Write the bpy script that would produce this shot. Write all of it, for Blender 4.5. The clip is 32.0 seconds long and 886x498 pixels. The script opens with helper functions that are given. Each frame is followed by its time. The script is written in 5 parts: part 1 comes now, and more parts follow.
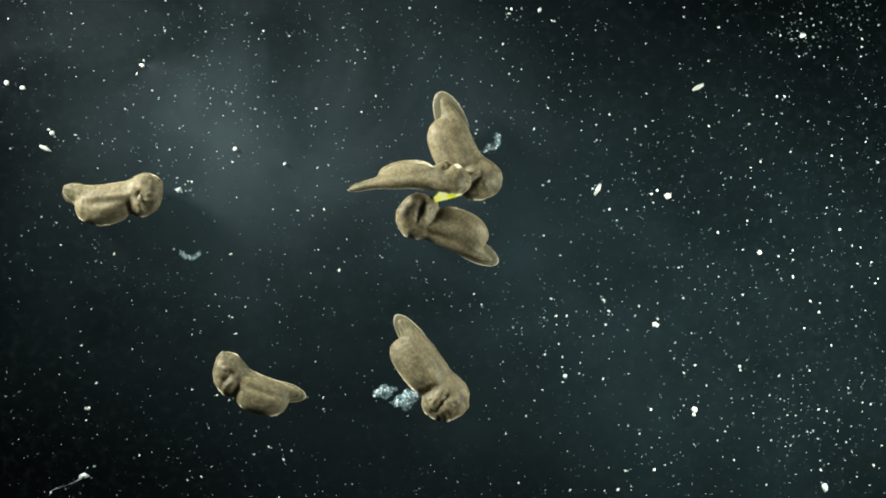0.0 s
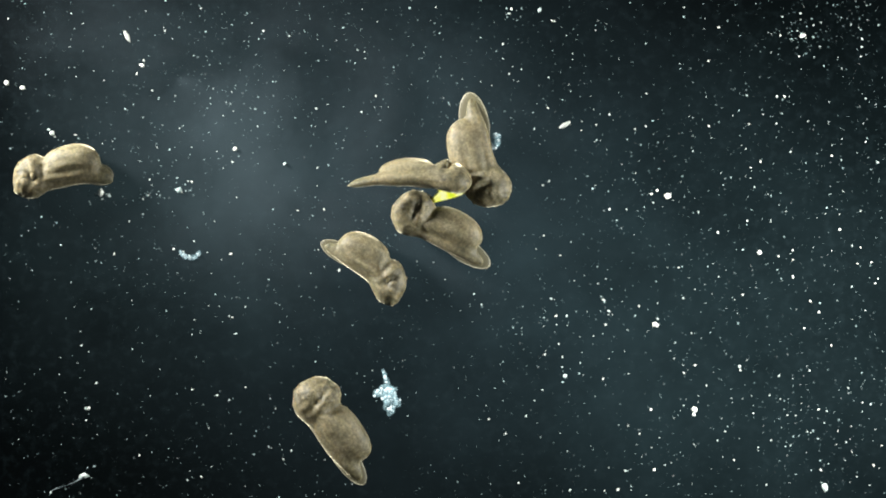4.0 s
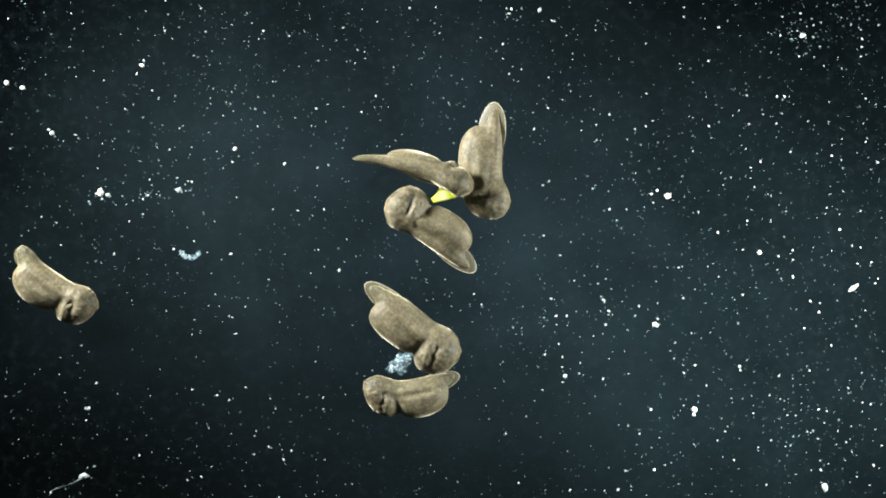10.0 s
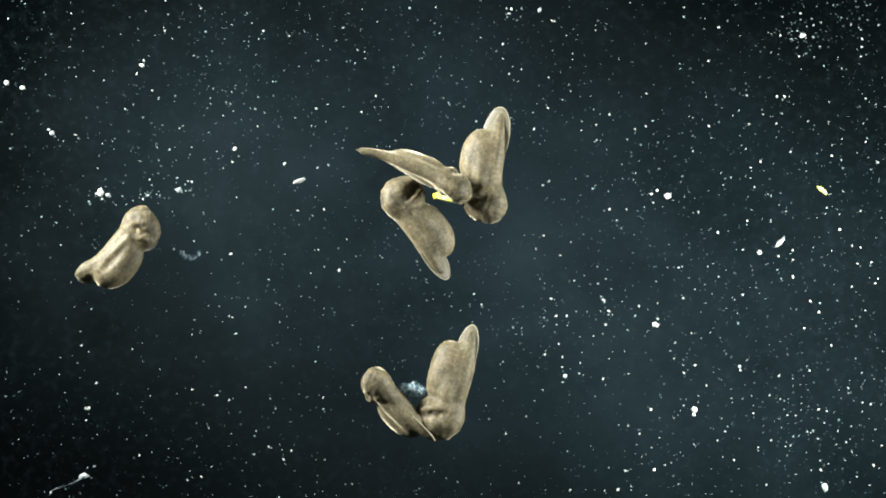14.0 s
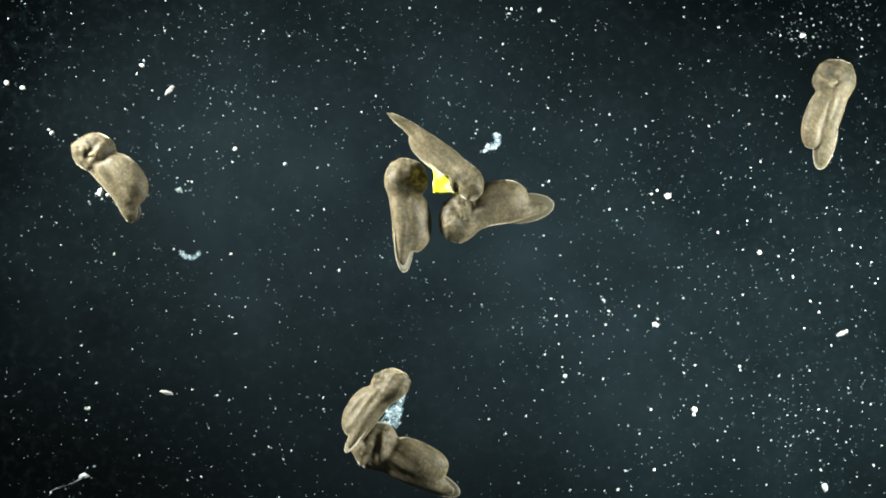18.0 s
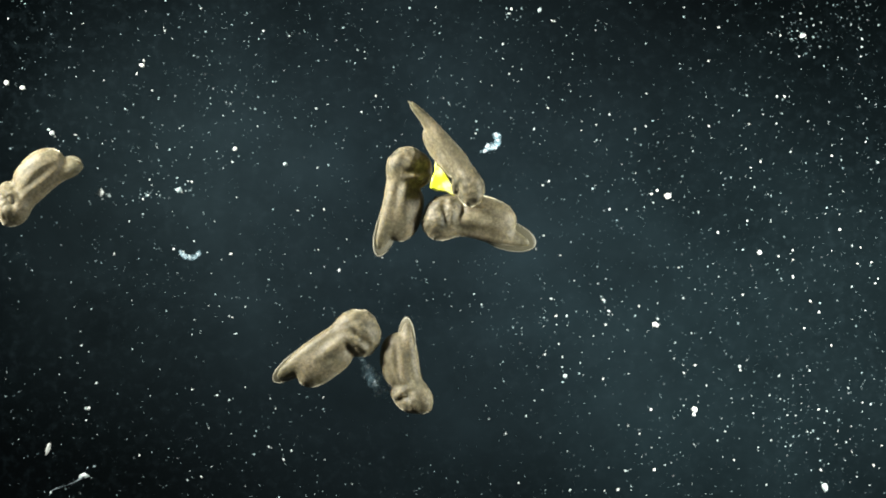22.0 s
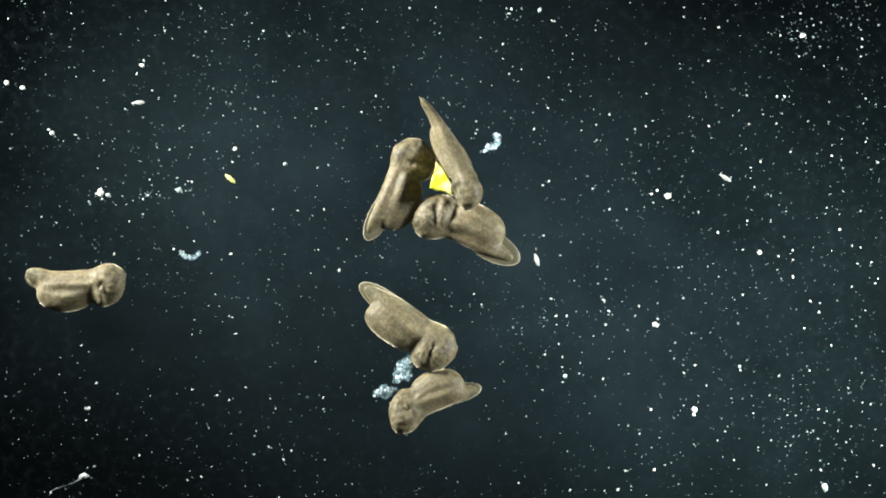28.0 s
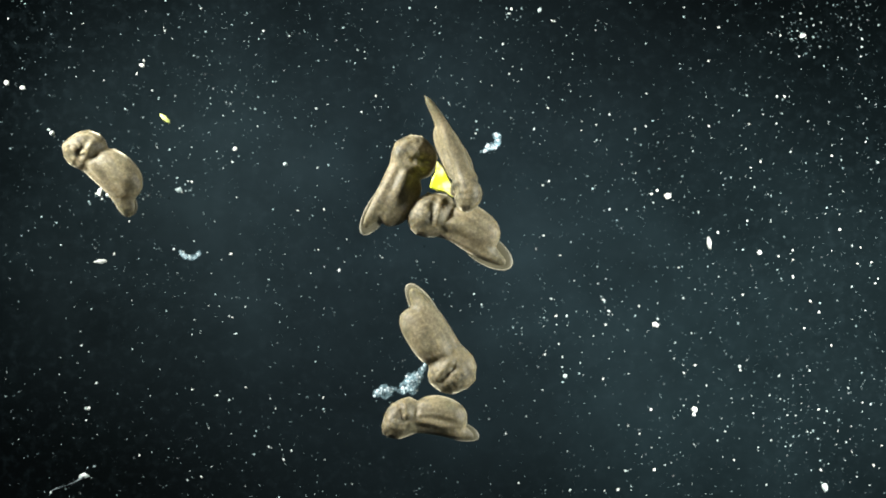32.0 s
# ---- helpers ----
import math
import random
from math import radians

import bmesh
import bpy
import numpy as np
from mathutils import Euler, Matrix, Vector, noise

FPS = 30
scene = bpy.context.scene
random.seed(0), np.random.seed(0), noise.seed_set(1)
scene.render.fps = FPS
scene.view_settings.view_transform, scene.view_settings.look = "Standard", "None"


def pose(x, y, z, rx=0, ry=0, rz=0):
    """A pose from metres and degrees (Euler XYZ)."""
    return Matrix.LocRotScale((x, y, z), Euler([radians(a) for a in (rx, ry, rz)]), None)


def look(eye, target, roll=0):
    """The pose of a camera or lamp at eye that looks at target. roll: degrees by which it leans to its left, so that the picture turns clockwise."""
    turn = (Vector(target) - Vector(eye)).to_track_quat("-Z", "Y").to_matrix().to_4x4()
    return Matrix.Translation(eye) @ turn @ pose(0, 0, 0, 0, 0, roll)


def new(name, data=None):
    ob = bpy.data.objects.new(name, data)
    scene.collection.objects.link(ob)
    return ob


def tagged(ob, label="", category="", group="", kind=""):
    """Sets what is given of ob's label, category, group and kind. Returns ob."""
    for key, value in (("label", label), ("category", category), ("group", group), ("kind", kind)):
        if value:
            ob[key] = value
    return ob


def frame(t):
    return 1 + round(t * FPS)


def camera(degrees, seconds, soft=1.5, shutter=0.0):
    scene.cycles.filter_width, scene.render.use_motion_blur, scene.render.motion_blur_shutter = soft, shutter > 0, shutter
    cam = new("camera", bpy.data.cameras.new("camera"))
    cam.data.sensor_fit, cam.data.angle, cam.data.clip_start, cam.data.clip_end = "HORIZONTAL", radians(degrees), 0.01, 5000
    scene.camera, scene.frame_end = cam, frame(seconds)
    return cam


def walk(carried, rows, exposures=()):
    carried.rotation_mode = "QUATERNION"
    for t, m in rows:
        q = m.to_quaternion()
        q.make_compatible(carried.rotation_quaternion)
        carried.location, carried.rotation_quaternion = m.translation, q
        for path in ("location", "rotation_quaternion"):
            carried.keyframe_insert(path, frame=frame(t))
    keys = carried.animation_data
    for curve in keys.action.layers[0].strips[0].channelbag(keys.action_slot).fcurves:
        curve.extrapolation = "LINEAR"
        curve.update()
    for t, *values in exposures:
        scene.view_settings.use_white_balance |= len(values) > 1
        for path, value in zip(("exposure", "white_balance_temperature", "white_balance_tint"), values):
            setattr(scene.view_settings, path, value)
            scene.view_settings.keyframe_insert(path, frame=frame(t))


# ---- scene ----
# Looking straight down into a dish of pond water: one unit of U is 0.02 mm on the dish floor.
U = 2.0e-5
EYE = 784 * U / math.tan(radians(10.0))
cam = camera(20.0, 32.0, soft=2.0)
walk(cam, [(0.0, pose(0, 0, EYE)), (32.0, pose(0, 0, EYE))],
     [(0.0, -0.36, 6750, 3), (0.8, -0.22, 6550, 10), (1.5, -0.14, 6500, 10), (4.0, -0.02, 6500, 10), (7.0, -0.02, 6420, 10), (9.5, 0.0, 6300, 10), (12.0, 0.0, 6320, 10), (17.0, 0.0, 6500, 10), (32.0, 0.0, 6500, 10)])


def at(px, py, h=0.0):
    """A place over the dish floor, h units above it, as seen from the lens at plan position (px, py)."""
    k = (EYE - h * U) / EYE
    return Vector(((px - 784) * U * k, (441 - py) * U * k, h * U))


# ---- light: two fibre lamps close over the dish, a dim room ----
world = bpy.data.worlds.new("room_light")
scene.world = world
world.use_nodes = True
world.node_tree.nodes["Background"].inputs["Color"].default_value = (0.75, 0.9, 1.0, 1)
world.node_tree.nodes["Background"].inputs["Strength"].default_value = 0.062


def fibre_lamp(name, eye, target, watts, size, color, beam):
    data = bpy.data.lights.new(name, "AREA")
    data.shape, data.size, data.energy, data.color, data.spread = "DISK", size, watts, color, radians(beam)
    ob = new(name, data)
    ob.matrix_world = look(eye, target)
    return ob


fibre_lamp("fibre_lamp_left", (-0.039, 0.0225, 0.0130), (0.0, 0.004, 0), 0.0340, 0.009, (1.0, 0.99, 0.94), 95)
fibre_lamp("fibre_lamp_right", (0.0280, 0.0005, 0.0110), (0.009, -0.002, 0), 0.0086, 0.008, (0.98, 1.0, 0.96), 100)


# ---- materials ----
def material(name, rough=0.5):
    m = bpy.data.materials.new(name)
    m.use_nodes = True
    m.node_tree.nodes["Principled BSDF"].inputs["Roughness"].default_value = rough
    return m, m.node_tree.nodes, m.node_tree.links, m.node_tree.nodes["Principled BSDF"]


def noise_node(m, scale, detail=4.0, rough=0.55, own=False):
    # own: every object takes its own stretch of the pattern
    n, l = m.node_tree.nodes, m.node_tree.links
    co = n.new("ShaderNodeTexCoord")
    t = n.new("ShaderNodeTexNoise")
    t.inputs["Scale"].default_value, t.inputs["Detail"].default_value, t.inputs["Roughness"].default_value = scale, detail, rough
    if own:
        one, shift = n.new("ShaderNodeObjectInfo"), n.new("ShaderNodeVectorMath")
        far = n.new("ShaderNodeMath")
        far.operation = "MULTIPLY"
        far.inputs[1].default_value = 0.03
        l.new(one.outputs["Random"], far.inputs[0])
        l.new(co.outputs["Object"], shift.inputs[0])
        l.new(far.outputs[0], shift.inputs[1])
        l.new(shift.outputs["Vector"], t.inputs["Vector"])
    else:
        l.new(co.outputs["Object"], t.inputs["Vector"])
    return t


def ramp_node(m, source, stops):
    n = m.node_tree.nodes.new("ShaderNodeValToRGB")
    e = n.color_ramp.elements
    while len(e) < len(stops):
        e.new(0.5)
    for k, (p, c) in zip(e, stops):
        k.position, k.color = p, (*c, 1)
    m.node_tree.links.new(source, n.inputs["Fac"])
    return n


def mix_node(m, mode, fac, a, b):
    n = m.node_tree.nodes.new("ShaderNodeMix")
    n.data_type, n.blend_type = "RGBA", mode
    if isinstance(fac, float):
        n.inputs[0].default_value = fac
    else:
        m.node_tree.links.new(fac, n.inputs[0])
    m.node_tree.links.new(a, n.inputs[6])
    m.node_tree.links.new(b, n.inputs[7])
    return n.outputs[2]


def bump_node(m, source, strength, distance):
    n = m.node_tree.nodes.new("ShaderNodeBump")
    n.inputs["Strength"].default_value, n.inputs["Distance"].default_value = strength, distance
    m.node_tree.links.new(source, n.inputs["Height"])
    m.node_tree.links.new(n.outputs["Normal"], m.node_tree.nodes["Principled BSDF"].inputs["Normal"])


def skin_material(name, light, dark):
    m, n, l, p = material(name, 0.58)
    broad = ramp_node(m, noise_node(m, 1300, 5, 0.65, True).outputs["Fac"], [(0.30, dark), (0.66, light)])
    grain = ramp_node(m, noise_node(m, 9500, 4, 0.8).outputs["Fac"], [(0.40, (0.45, 0.43, 0.40)), (0.54, (1, 1, 1)), (0.66, (1.6, 1.55, 1.45))])
    skin = mix_node(m, "MULTIPLY", 0.65, broad.outputs["Color"], grain.outputs["Color"])
    # fine lengthwise streaks, and a thinner, more olive skin towards the tail
    co = n.new("ShaderNodeTexCoord")
    long = n.new("ShaderNodeMapping")
    long.inputs["Scale"].default_value = (0.13, 1, 1)
    l.new(co.outputs["Object"], long.inputs["Vector"])
    streak = n.new("ShaderNodeTexNoise")
    streak.inputs["Scale"].default_value, streak.inputs["Detail"].default_value = 4200, 3
    l.new(long.outputs["Vector"], streak.inputs["Vector"])
    lines = ramp_node(m, streak.outputs["Fac"], [(0.32, (0.62, 0.58, 0.52)), (0.58, (1, 1, 1))])
    skin = mix_node(m, "MULTIPLY", 0.6, skin, lines.outputs["Color"])
    axis = n.new("ShaderNodeSeparateXYZ")
    l.new(co.outputs["Object"], axis.inputs["Vector"])
    rearward = n.new("ShaderNodeMapRange")
    rearward.interpolation_type = "SMOOTHSTEP"
    rearward.inputs["From Min"].default_value, rearward.inputs["From Max"].default_value = -0.0010, -0.0019
    l.new(axis.outputs["X"], rearward.inputs["Value"])
    olive = n.new("ShaderNodeRGB")
    olive.outputs[0].default_value = (0.62, 0.68, 0.60, 1)
    part_way = n.new("ShaderNodeMath")
    part_way.operation = "MULTIPLY"
    part_way.inputs[1].default_value = 0.8
    l.new(rearward.outputs["Result"], part_way.inputs[0])
    skin = mix_node(m, "MULTIPLY", part_way.outputs[0], skin, olive.outputs[0])
    # olive blotches, thickest on the head
    forward = n.new("ShaderNodeMapRange")
    forward.interpolation_type = "SMOOTHSTEP"
    forward.inputs["From Min"].default_value, forward.inputs["From Max"].default_value = 0.0006, 0.0012
    forward.inputs["To Min"].default_value, forward.inputs["To Max"].default_value = 0.15, 0.6
    l.new(axis.outputs["X"], forward.inputs["Value"])
    blotch = ramp_node(m, noise_node(m, 2600, 4, 0.7, True).outputs["Fac"], [(0.40, (0.36, 0.37, 0.34)), (0.60, (1, 1, 1))])
    skin = mix_node(m, "MULTIPLY", forward.outputs["Result"], skin, blotch.outputs["Color"])
    l.new(skin, p.inputs["Base Color"])
    p.inputs["Subsurface Weight"].default_value = 0.85
    p.inputs["Subsurface Radius"].default_value = (1.0, 0.8, 0.45)
    p.inputs["Subsurface Scale"].default_value = 0.00022
    p.inputs["Sheen Weight"].default_value = 1.0
    p.inputs["Sheen Roughness"].default_value = 0.27
    p.inputs["Sheen Tint"].default_value = (1.0, 0.92, 0.66, 1)
    p.inputs["Specular IOR Level"].default_value = 0.25
    both = n.new("ShaderNodeMath")
    l.new(noise_node(m, 7000, 4).outputs["Fac"], both.inputs[0])
    l.new(streak.outputs["Fac"], both.inputs[1])
    bump_node(m, both.outputs[0], 0.5, 0.00004)
    return m


SKIN = skin_material("embryo_skin", (0.188, 0.162, 0.100), (0.098, 0.092, 0.053))
GLAND = skin_material("cement_gland_skin", (0.17, 0.145, 0.085), (0.11, 0.09, 0.055))
FIN, n_, l_, p_ = material("tail_fin_skin", 0.5)
p_.inputs["Base Color"].default_value = (0.135, 0.122, 0.072, 1)
p_.inputs["Subsurface Weight"].default_value = 0.1
p_.inputs["Subsurface Radius"].default_value = (1.0, 0.9, 0.7)
p_.inputs["Subsurface Scale"].default_value = 0.0001
p_.inputs["Alpha"].default_value = 0.7
RIM, n_, l_, p_ = material("tail_fin_rim", 0.4)
p_.inputs["Base Color"].default_value = (0.46, 0.43, 0.31, 1)

DUST, n_, l_, p_ = material("mineral_dust", 0.35)
info = n_.new("ShaderNodeObjectInfo")
geo = n_.new("ShaderNodeNewGeometry")
tone = ramp_node(DUST, geo.outputs["Random Per Island"], [(0.0, (0.015, 0.026, 0.028)), (0.7, (0.05, 0.08, 0.085)), (0.985, (0.4, 0.55, 0.55))])
l_.new(tone.outputs["Color"], p_.inputs["Base Color"])

BRIGHT, n_, l_, p_ = material("white_grain", 0.3)
info = n_.new("ShaderNodeObjectInfo")
n_, l_, p_ = BRIGHT.node_tree.nodes, BRIGHT.node_tree.links, BRIGHT.node_tree.nodes["Principled BSDF"]
tone = ramp_node(BRIGHT, info.outputs["Random"], [(0.0, (0.30, 0.40, 0.39)), (0.5, (0.56, 0.63, 0.60)), (1.0, (0.86, 0.88, 0.80))])
l_.new(tone.outputs["Color"], p_.inputs["Base Color"])

FLUFF, n_, l_, p_ = material("pale_blue_jelly", 0.5)
tone = ramp_node(FLUFF, noise_node(FLUFF, 5000, 4).outputs["Fac"], [(0.32, (0.42, 0.54, 0.60)), (0.62, (0.90, 0.96, 0.97))])
l_.new(tone.outputs["Color"], p_.inputs["Base Color"])
p_.inputs["Alpha"].default_value = 0.6

GAUZE, n_, l_, p_ = material("faint_blue_jelly", 0.5)
p_.inputs["Base Color"].default_value = (0.46, 0.58, 0.62, 1)
p_.inputs["Alpha"].default_value = 0.34

VEIL, n_, l_, p_ = material("thin_jelly_veil", 0.5)
p_.inputs["Base Color"].default_value = (0.42, 0.66, 0.74, 1)
veil = ramp_node(VEIL, noise_node(VEIL, 3500, 4).outputs["Fac"], [(0.35, (0.03, 0.03, 0.03)), (0.7, (0.22, 0.22, 0.22))])
l_.new(veil.outputs["Color"], p_.inputs["Alpha"])

YELLOW, n_, l_, p_ = material("yellow_flake", 0.35)
tone = ramp_node(YELLOW, noise_node(YELLOW, 2500, 3).outputs["Fac"], [(0.34, (0.62, 0.80, 0.03)), (0.5, (0.95, 0.95, 0.06)), (0.66, (0.97, 0.98, 0.55))])
l_.new(tone.outputs["Color"], p_.inputs["Base Color"])

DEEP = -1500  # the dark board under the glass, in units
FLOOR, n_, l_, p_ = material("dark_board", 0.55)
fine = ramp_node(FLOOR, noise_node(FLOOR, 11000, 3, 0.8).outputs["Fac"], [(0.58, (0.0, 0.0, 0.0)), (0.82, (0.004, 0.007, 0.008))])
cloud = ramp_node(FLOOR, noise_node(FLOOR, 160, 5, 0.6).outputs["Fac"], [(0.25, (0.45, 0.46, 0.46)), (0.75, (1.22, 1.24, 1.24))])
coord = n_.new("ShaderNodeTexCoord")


def haze_patch(px, py, reach, color):
    """A bluish patch of hazy light painted into the board's colour, fading outwards."""
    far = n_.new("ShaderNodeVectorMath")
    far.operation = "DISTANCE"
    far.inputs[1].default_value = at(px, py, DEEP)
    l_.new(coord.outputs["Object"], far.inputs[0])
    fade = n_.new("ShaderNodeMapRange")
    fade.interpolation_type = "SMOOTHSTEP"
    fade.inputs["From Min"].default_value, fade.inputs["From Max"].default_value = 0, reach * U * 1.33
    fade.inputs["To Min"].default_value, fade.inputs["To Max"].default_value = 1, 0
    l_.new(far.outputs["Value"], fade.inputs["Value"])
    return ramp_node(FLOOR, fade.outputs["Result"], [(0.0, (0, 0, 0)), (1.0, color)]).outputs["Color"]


# uneven glow over the floor, put into the board's base colour as soft patches
painted_haze = haze_patch(1600, 640, 800, (0.0168, 0.0310, 0.0360))
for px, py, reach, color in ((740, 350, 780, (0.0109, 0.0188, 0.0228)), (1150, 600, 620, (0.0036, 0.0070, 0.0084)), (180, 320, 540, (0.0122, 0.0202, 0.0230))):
    painted_haze = mix_node(FLOOR, "ADD", 1.0, painted_haze, haze_patch(px, py, reach, color))
painted_haze = mix_node(FLOOR, "MULTIPLY", 1.0, painted_haze, cloud.outputs["Color"])
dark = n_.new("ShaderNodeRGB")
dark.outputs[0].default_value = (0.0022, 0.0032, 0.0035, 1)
painted_haze = mix_node(FLOOR, "ADD", 1.0, painted_haze, dark.outputs[0])
l_.new(mix_node(FLOOR, "ADD", 0.5, painted_haze, fine.outputs["Color"]), p_.inputs["Base Color"])
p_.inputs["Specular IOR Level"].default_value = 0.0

GLASS, n_, l_, p_ = material("dish_glass", 0.25)
p_.inputs["Base Color"].default_value = (0.16, 0.26, 0.30, 1)
clear = ramp_node(GLASS, noise_node(GLASS, 2600, 4, 0.7).outputs["Fac"], [(0.5, (0.0, 0.0, 0.0)), (0.8, (0.018, 0.018, 0.018))])
l_.new(clear.outputs["Color"], p_.inputs["Alpha"])
p_.inputs["Specular IOR Level"].default_value = 0.0


# ---- building helpers ----
def mesh_of(name, bm, mat, smooth=True):
    me = bpy.data.meshes.new(name)
    bm.to_mesh(me)
    bm.free()
    me.materials.append(mat)
    for f in me.polygons:
        f.use_smooth = smooth
    return me


def part(name, bm, mat, parent, label="", smooth=True):
    ob = new(name, bm if isinstance(bm, bpy.types.Mesh) else mesh_of(name, bm, mat, smooth))
    ob.parent = parent
    return tagged(ob, label)


def blob(rx, ry, rz, wobble=0.0, seed=0, cuts=2):
    """A rounded lump with its half sizes in units."""
    bm = bmesh.new()
    bmesh.ops.create_icosphere(bm, subdivisions=cuts, radius=1.0)
    for v in bm.verts:
        k = 1 + wobble * noise.noise(v.co * 1.7 + Vector((seed * 3.1, seed, 0)))
        v.co = Vector((v.co.x * rx, v.co.y * ry, v.co.z * rz)) * k * U
    return bm


def surface_nets(field, lo, step):
    """A closed mesh where the sampled field changes sign."""
    inside = field < 0
    corners = [(a, b, c) for a in (0, 1) for b in (0, 1) for c in (0, 1)]
    nx, ny, nz = (s - 1 for s in field.shape)

    def corner(arr, o):
        return arr[o[0]:o[0] + nx, o[1]:o[1] + ny, o[2]:o[2] + nz]

    count = sum(corner(inside, o).astype(int) for o in corners)
    cells = (count > 0) & (count < 8)
    total, weight = np.zeros((nx, ny, nz, 3)), np.zeros((nx, ny, nz))
    for i, p in enumerate(corners):
        for q in corners[i + 1:]:
            if sum(abs(a - b) for a, b in zip(p, q)) != 1:
                continue
            fa, fb = corner(field, p), corner(field, q)
            cross = (fa < 0) != (fb < 0)
            s = np.where(cross, fa / np.where(cross, fa - fb, 1), 0)
            pt = np.array(p) + s[..., None] * (np.array(q) - np.array(p))
            total += np.where(cross[..., None], pt, 0)
            weight += cross
    index = -np.ones((nx, ny, nz), int)
    where = np.argwhere(cells)
    index[cells] = np.arange(len(where))
    verts = np.array(lo) + step * (where + total[cells] / weight[cells][:, None])
    faces = []
    for axis in range(3):
        u, v = (axis + 1) % 3, (axis + 2) % 3
        a = inside[1:-1, 1:-1, 1:-1]
        sl = [slice(1, -1)] * 3
        sl[axis] = slice(2, None)
        b = inside[tuple(sl)]
        for g in np.argwhere(a != b):
            g = g + 1
            ring = []
            for du, dv in ((0, 0), (-1, 0), (-1, -1), (0, -1)):
                c = g.copy()
                c[u] += du
                c[v] += dv
                ring.append(index[tuple(c)])
            if min(ring) < 0:
                continue
            faces.append(ring if inside[tuple(g)] else ring[::-1])
    return verts, faces


# ---- the dish: a clear glass floor and wall over a dark board ----
bm = bmesh.new()
bmesh.ops.create_circle(bm, cap_ends=True, segments=96, radius=0.05)
floor = new("floor", mesh_of("floor", bm, GLASS, False))
floor.visible_shadow = False
tagged(floor, "clear glass dish floor strewn with pale grains", "dish floor", kind="structure")
bm = bmesh.new()
ring = [(0.05, DEEP * U + 0.0001), (0.0515, DEEP * U + 0.0001), (0.0515, 0.009), (0.05, 0.009)]
rows = [[bm.verts.new((r * math.cos(a), r * math.sin(a), z)) for r, z in ring] for a in np.linspace(0, 2 * math.pi, 96, endpoint=False)]
for i in range(96):
    for j in range(4):
        bm.faces.new((rows[i][j], rows[i][(j + 1) % 4], rows[(i + 1) % 96][(j + 1) % 4], rows[(i + 1) % 96][j]))
bmesh.ops.recalc_face_normals(bm, faces=bm.faces)
wall = tagged(new("dish_wall", mesh_of("dish_wall", bm, GLASS)), "clear glass wall round the dish", "dish wall", kind="structure")
wall.visible_shadow = False
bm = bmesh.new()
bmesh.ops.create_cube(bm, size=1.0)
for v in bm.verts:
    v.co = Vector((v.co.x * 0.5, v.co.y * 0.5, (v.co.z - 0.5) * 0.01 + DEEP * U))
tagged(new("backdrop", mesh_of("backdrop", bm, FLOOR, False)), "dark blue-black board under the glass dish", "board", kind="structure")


# ---- the embryos: local x to the head, z to the back, in units ----
def ellipsoid(P, c, r, power=2.0):
    q = sum(np.abs((P[i] - c[i]) / r[i]) ** power for i in range(3)) ** (1 / power)
    return (q - 1) * min(r)


def joined(a, b, k):
    h = np.clip(0.5 + 0.5 * (b - a) / k, 0, 1)
    return b * (1 - h) + a * h - k * h * (1 - h)


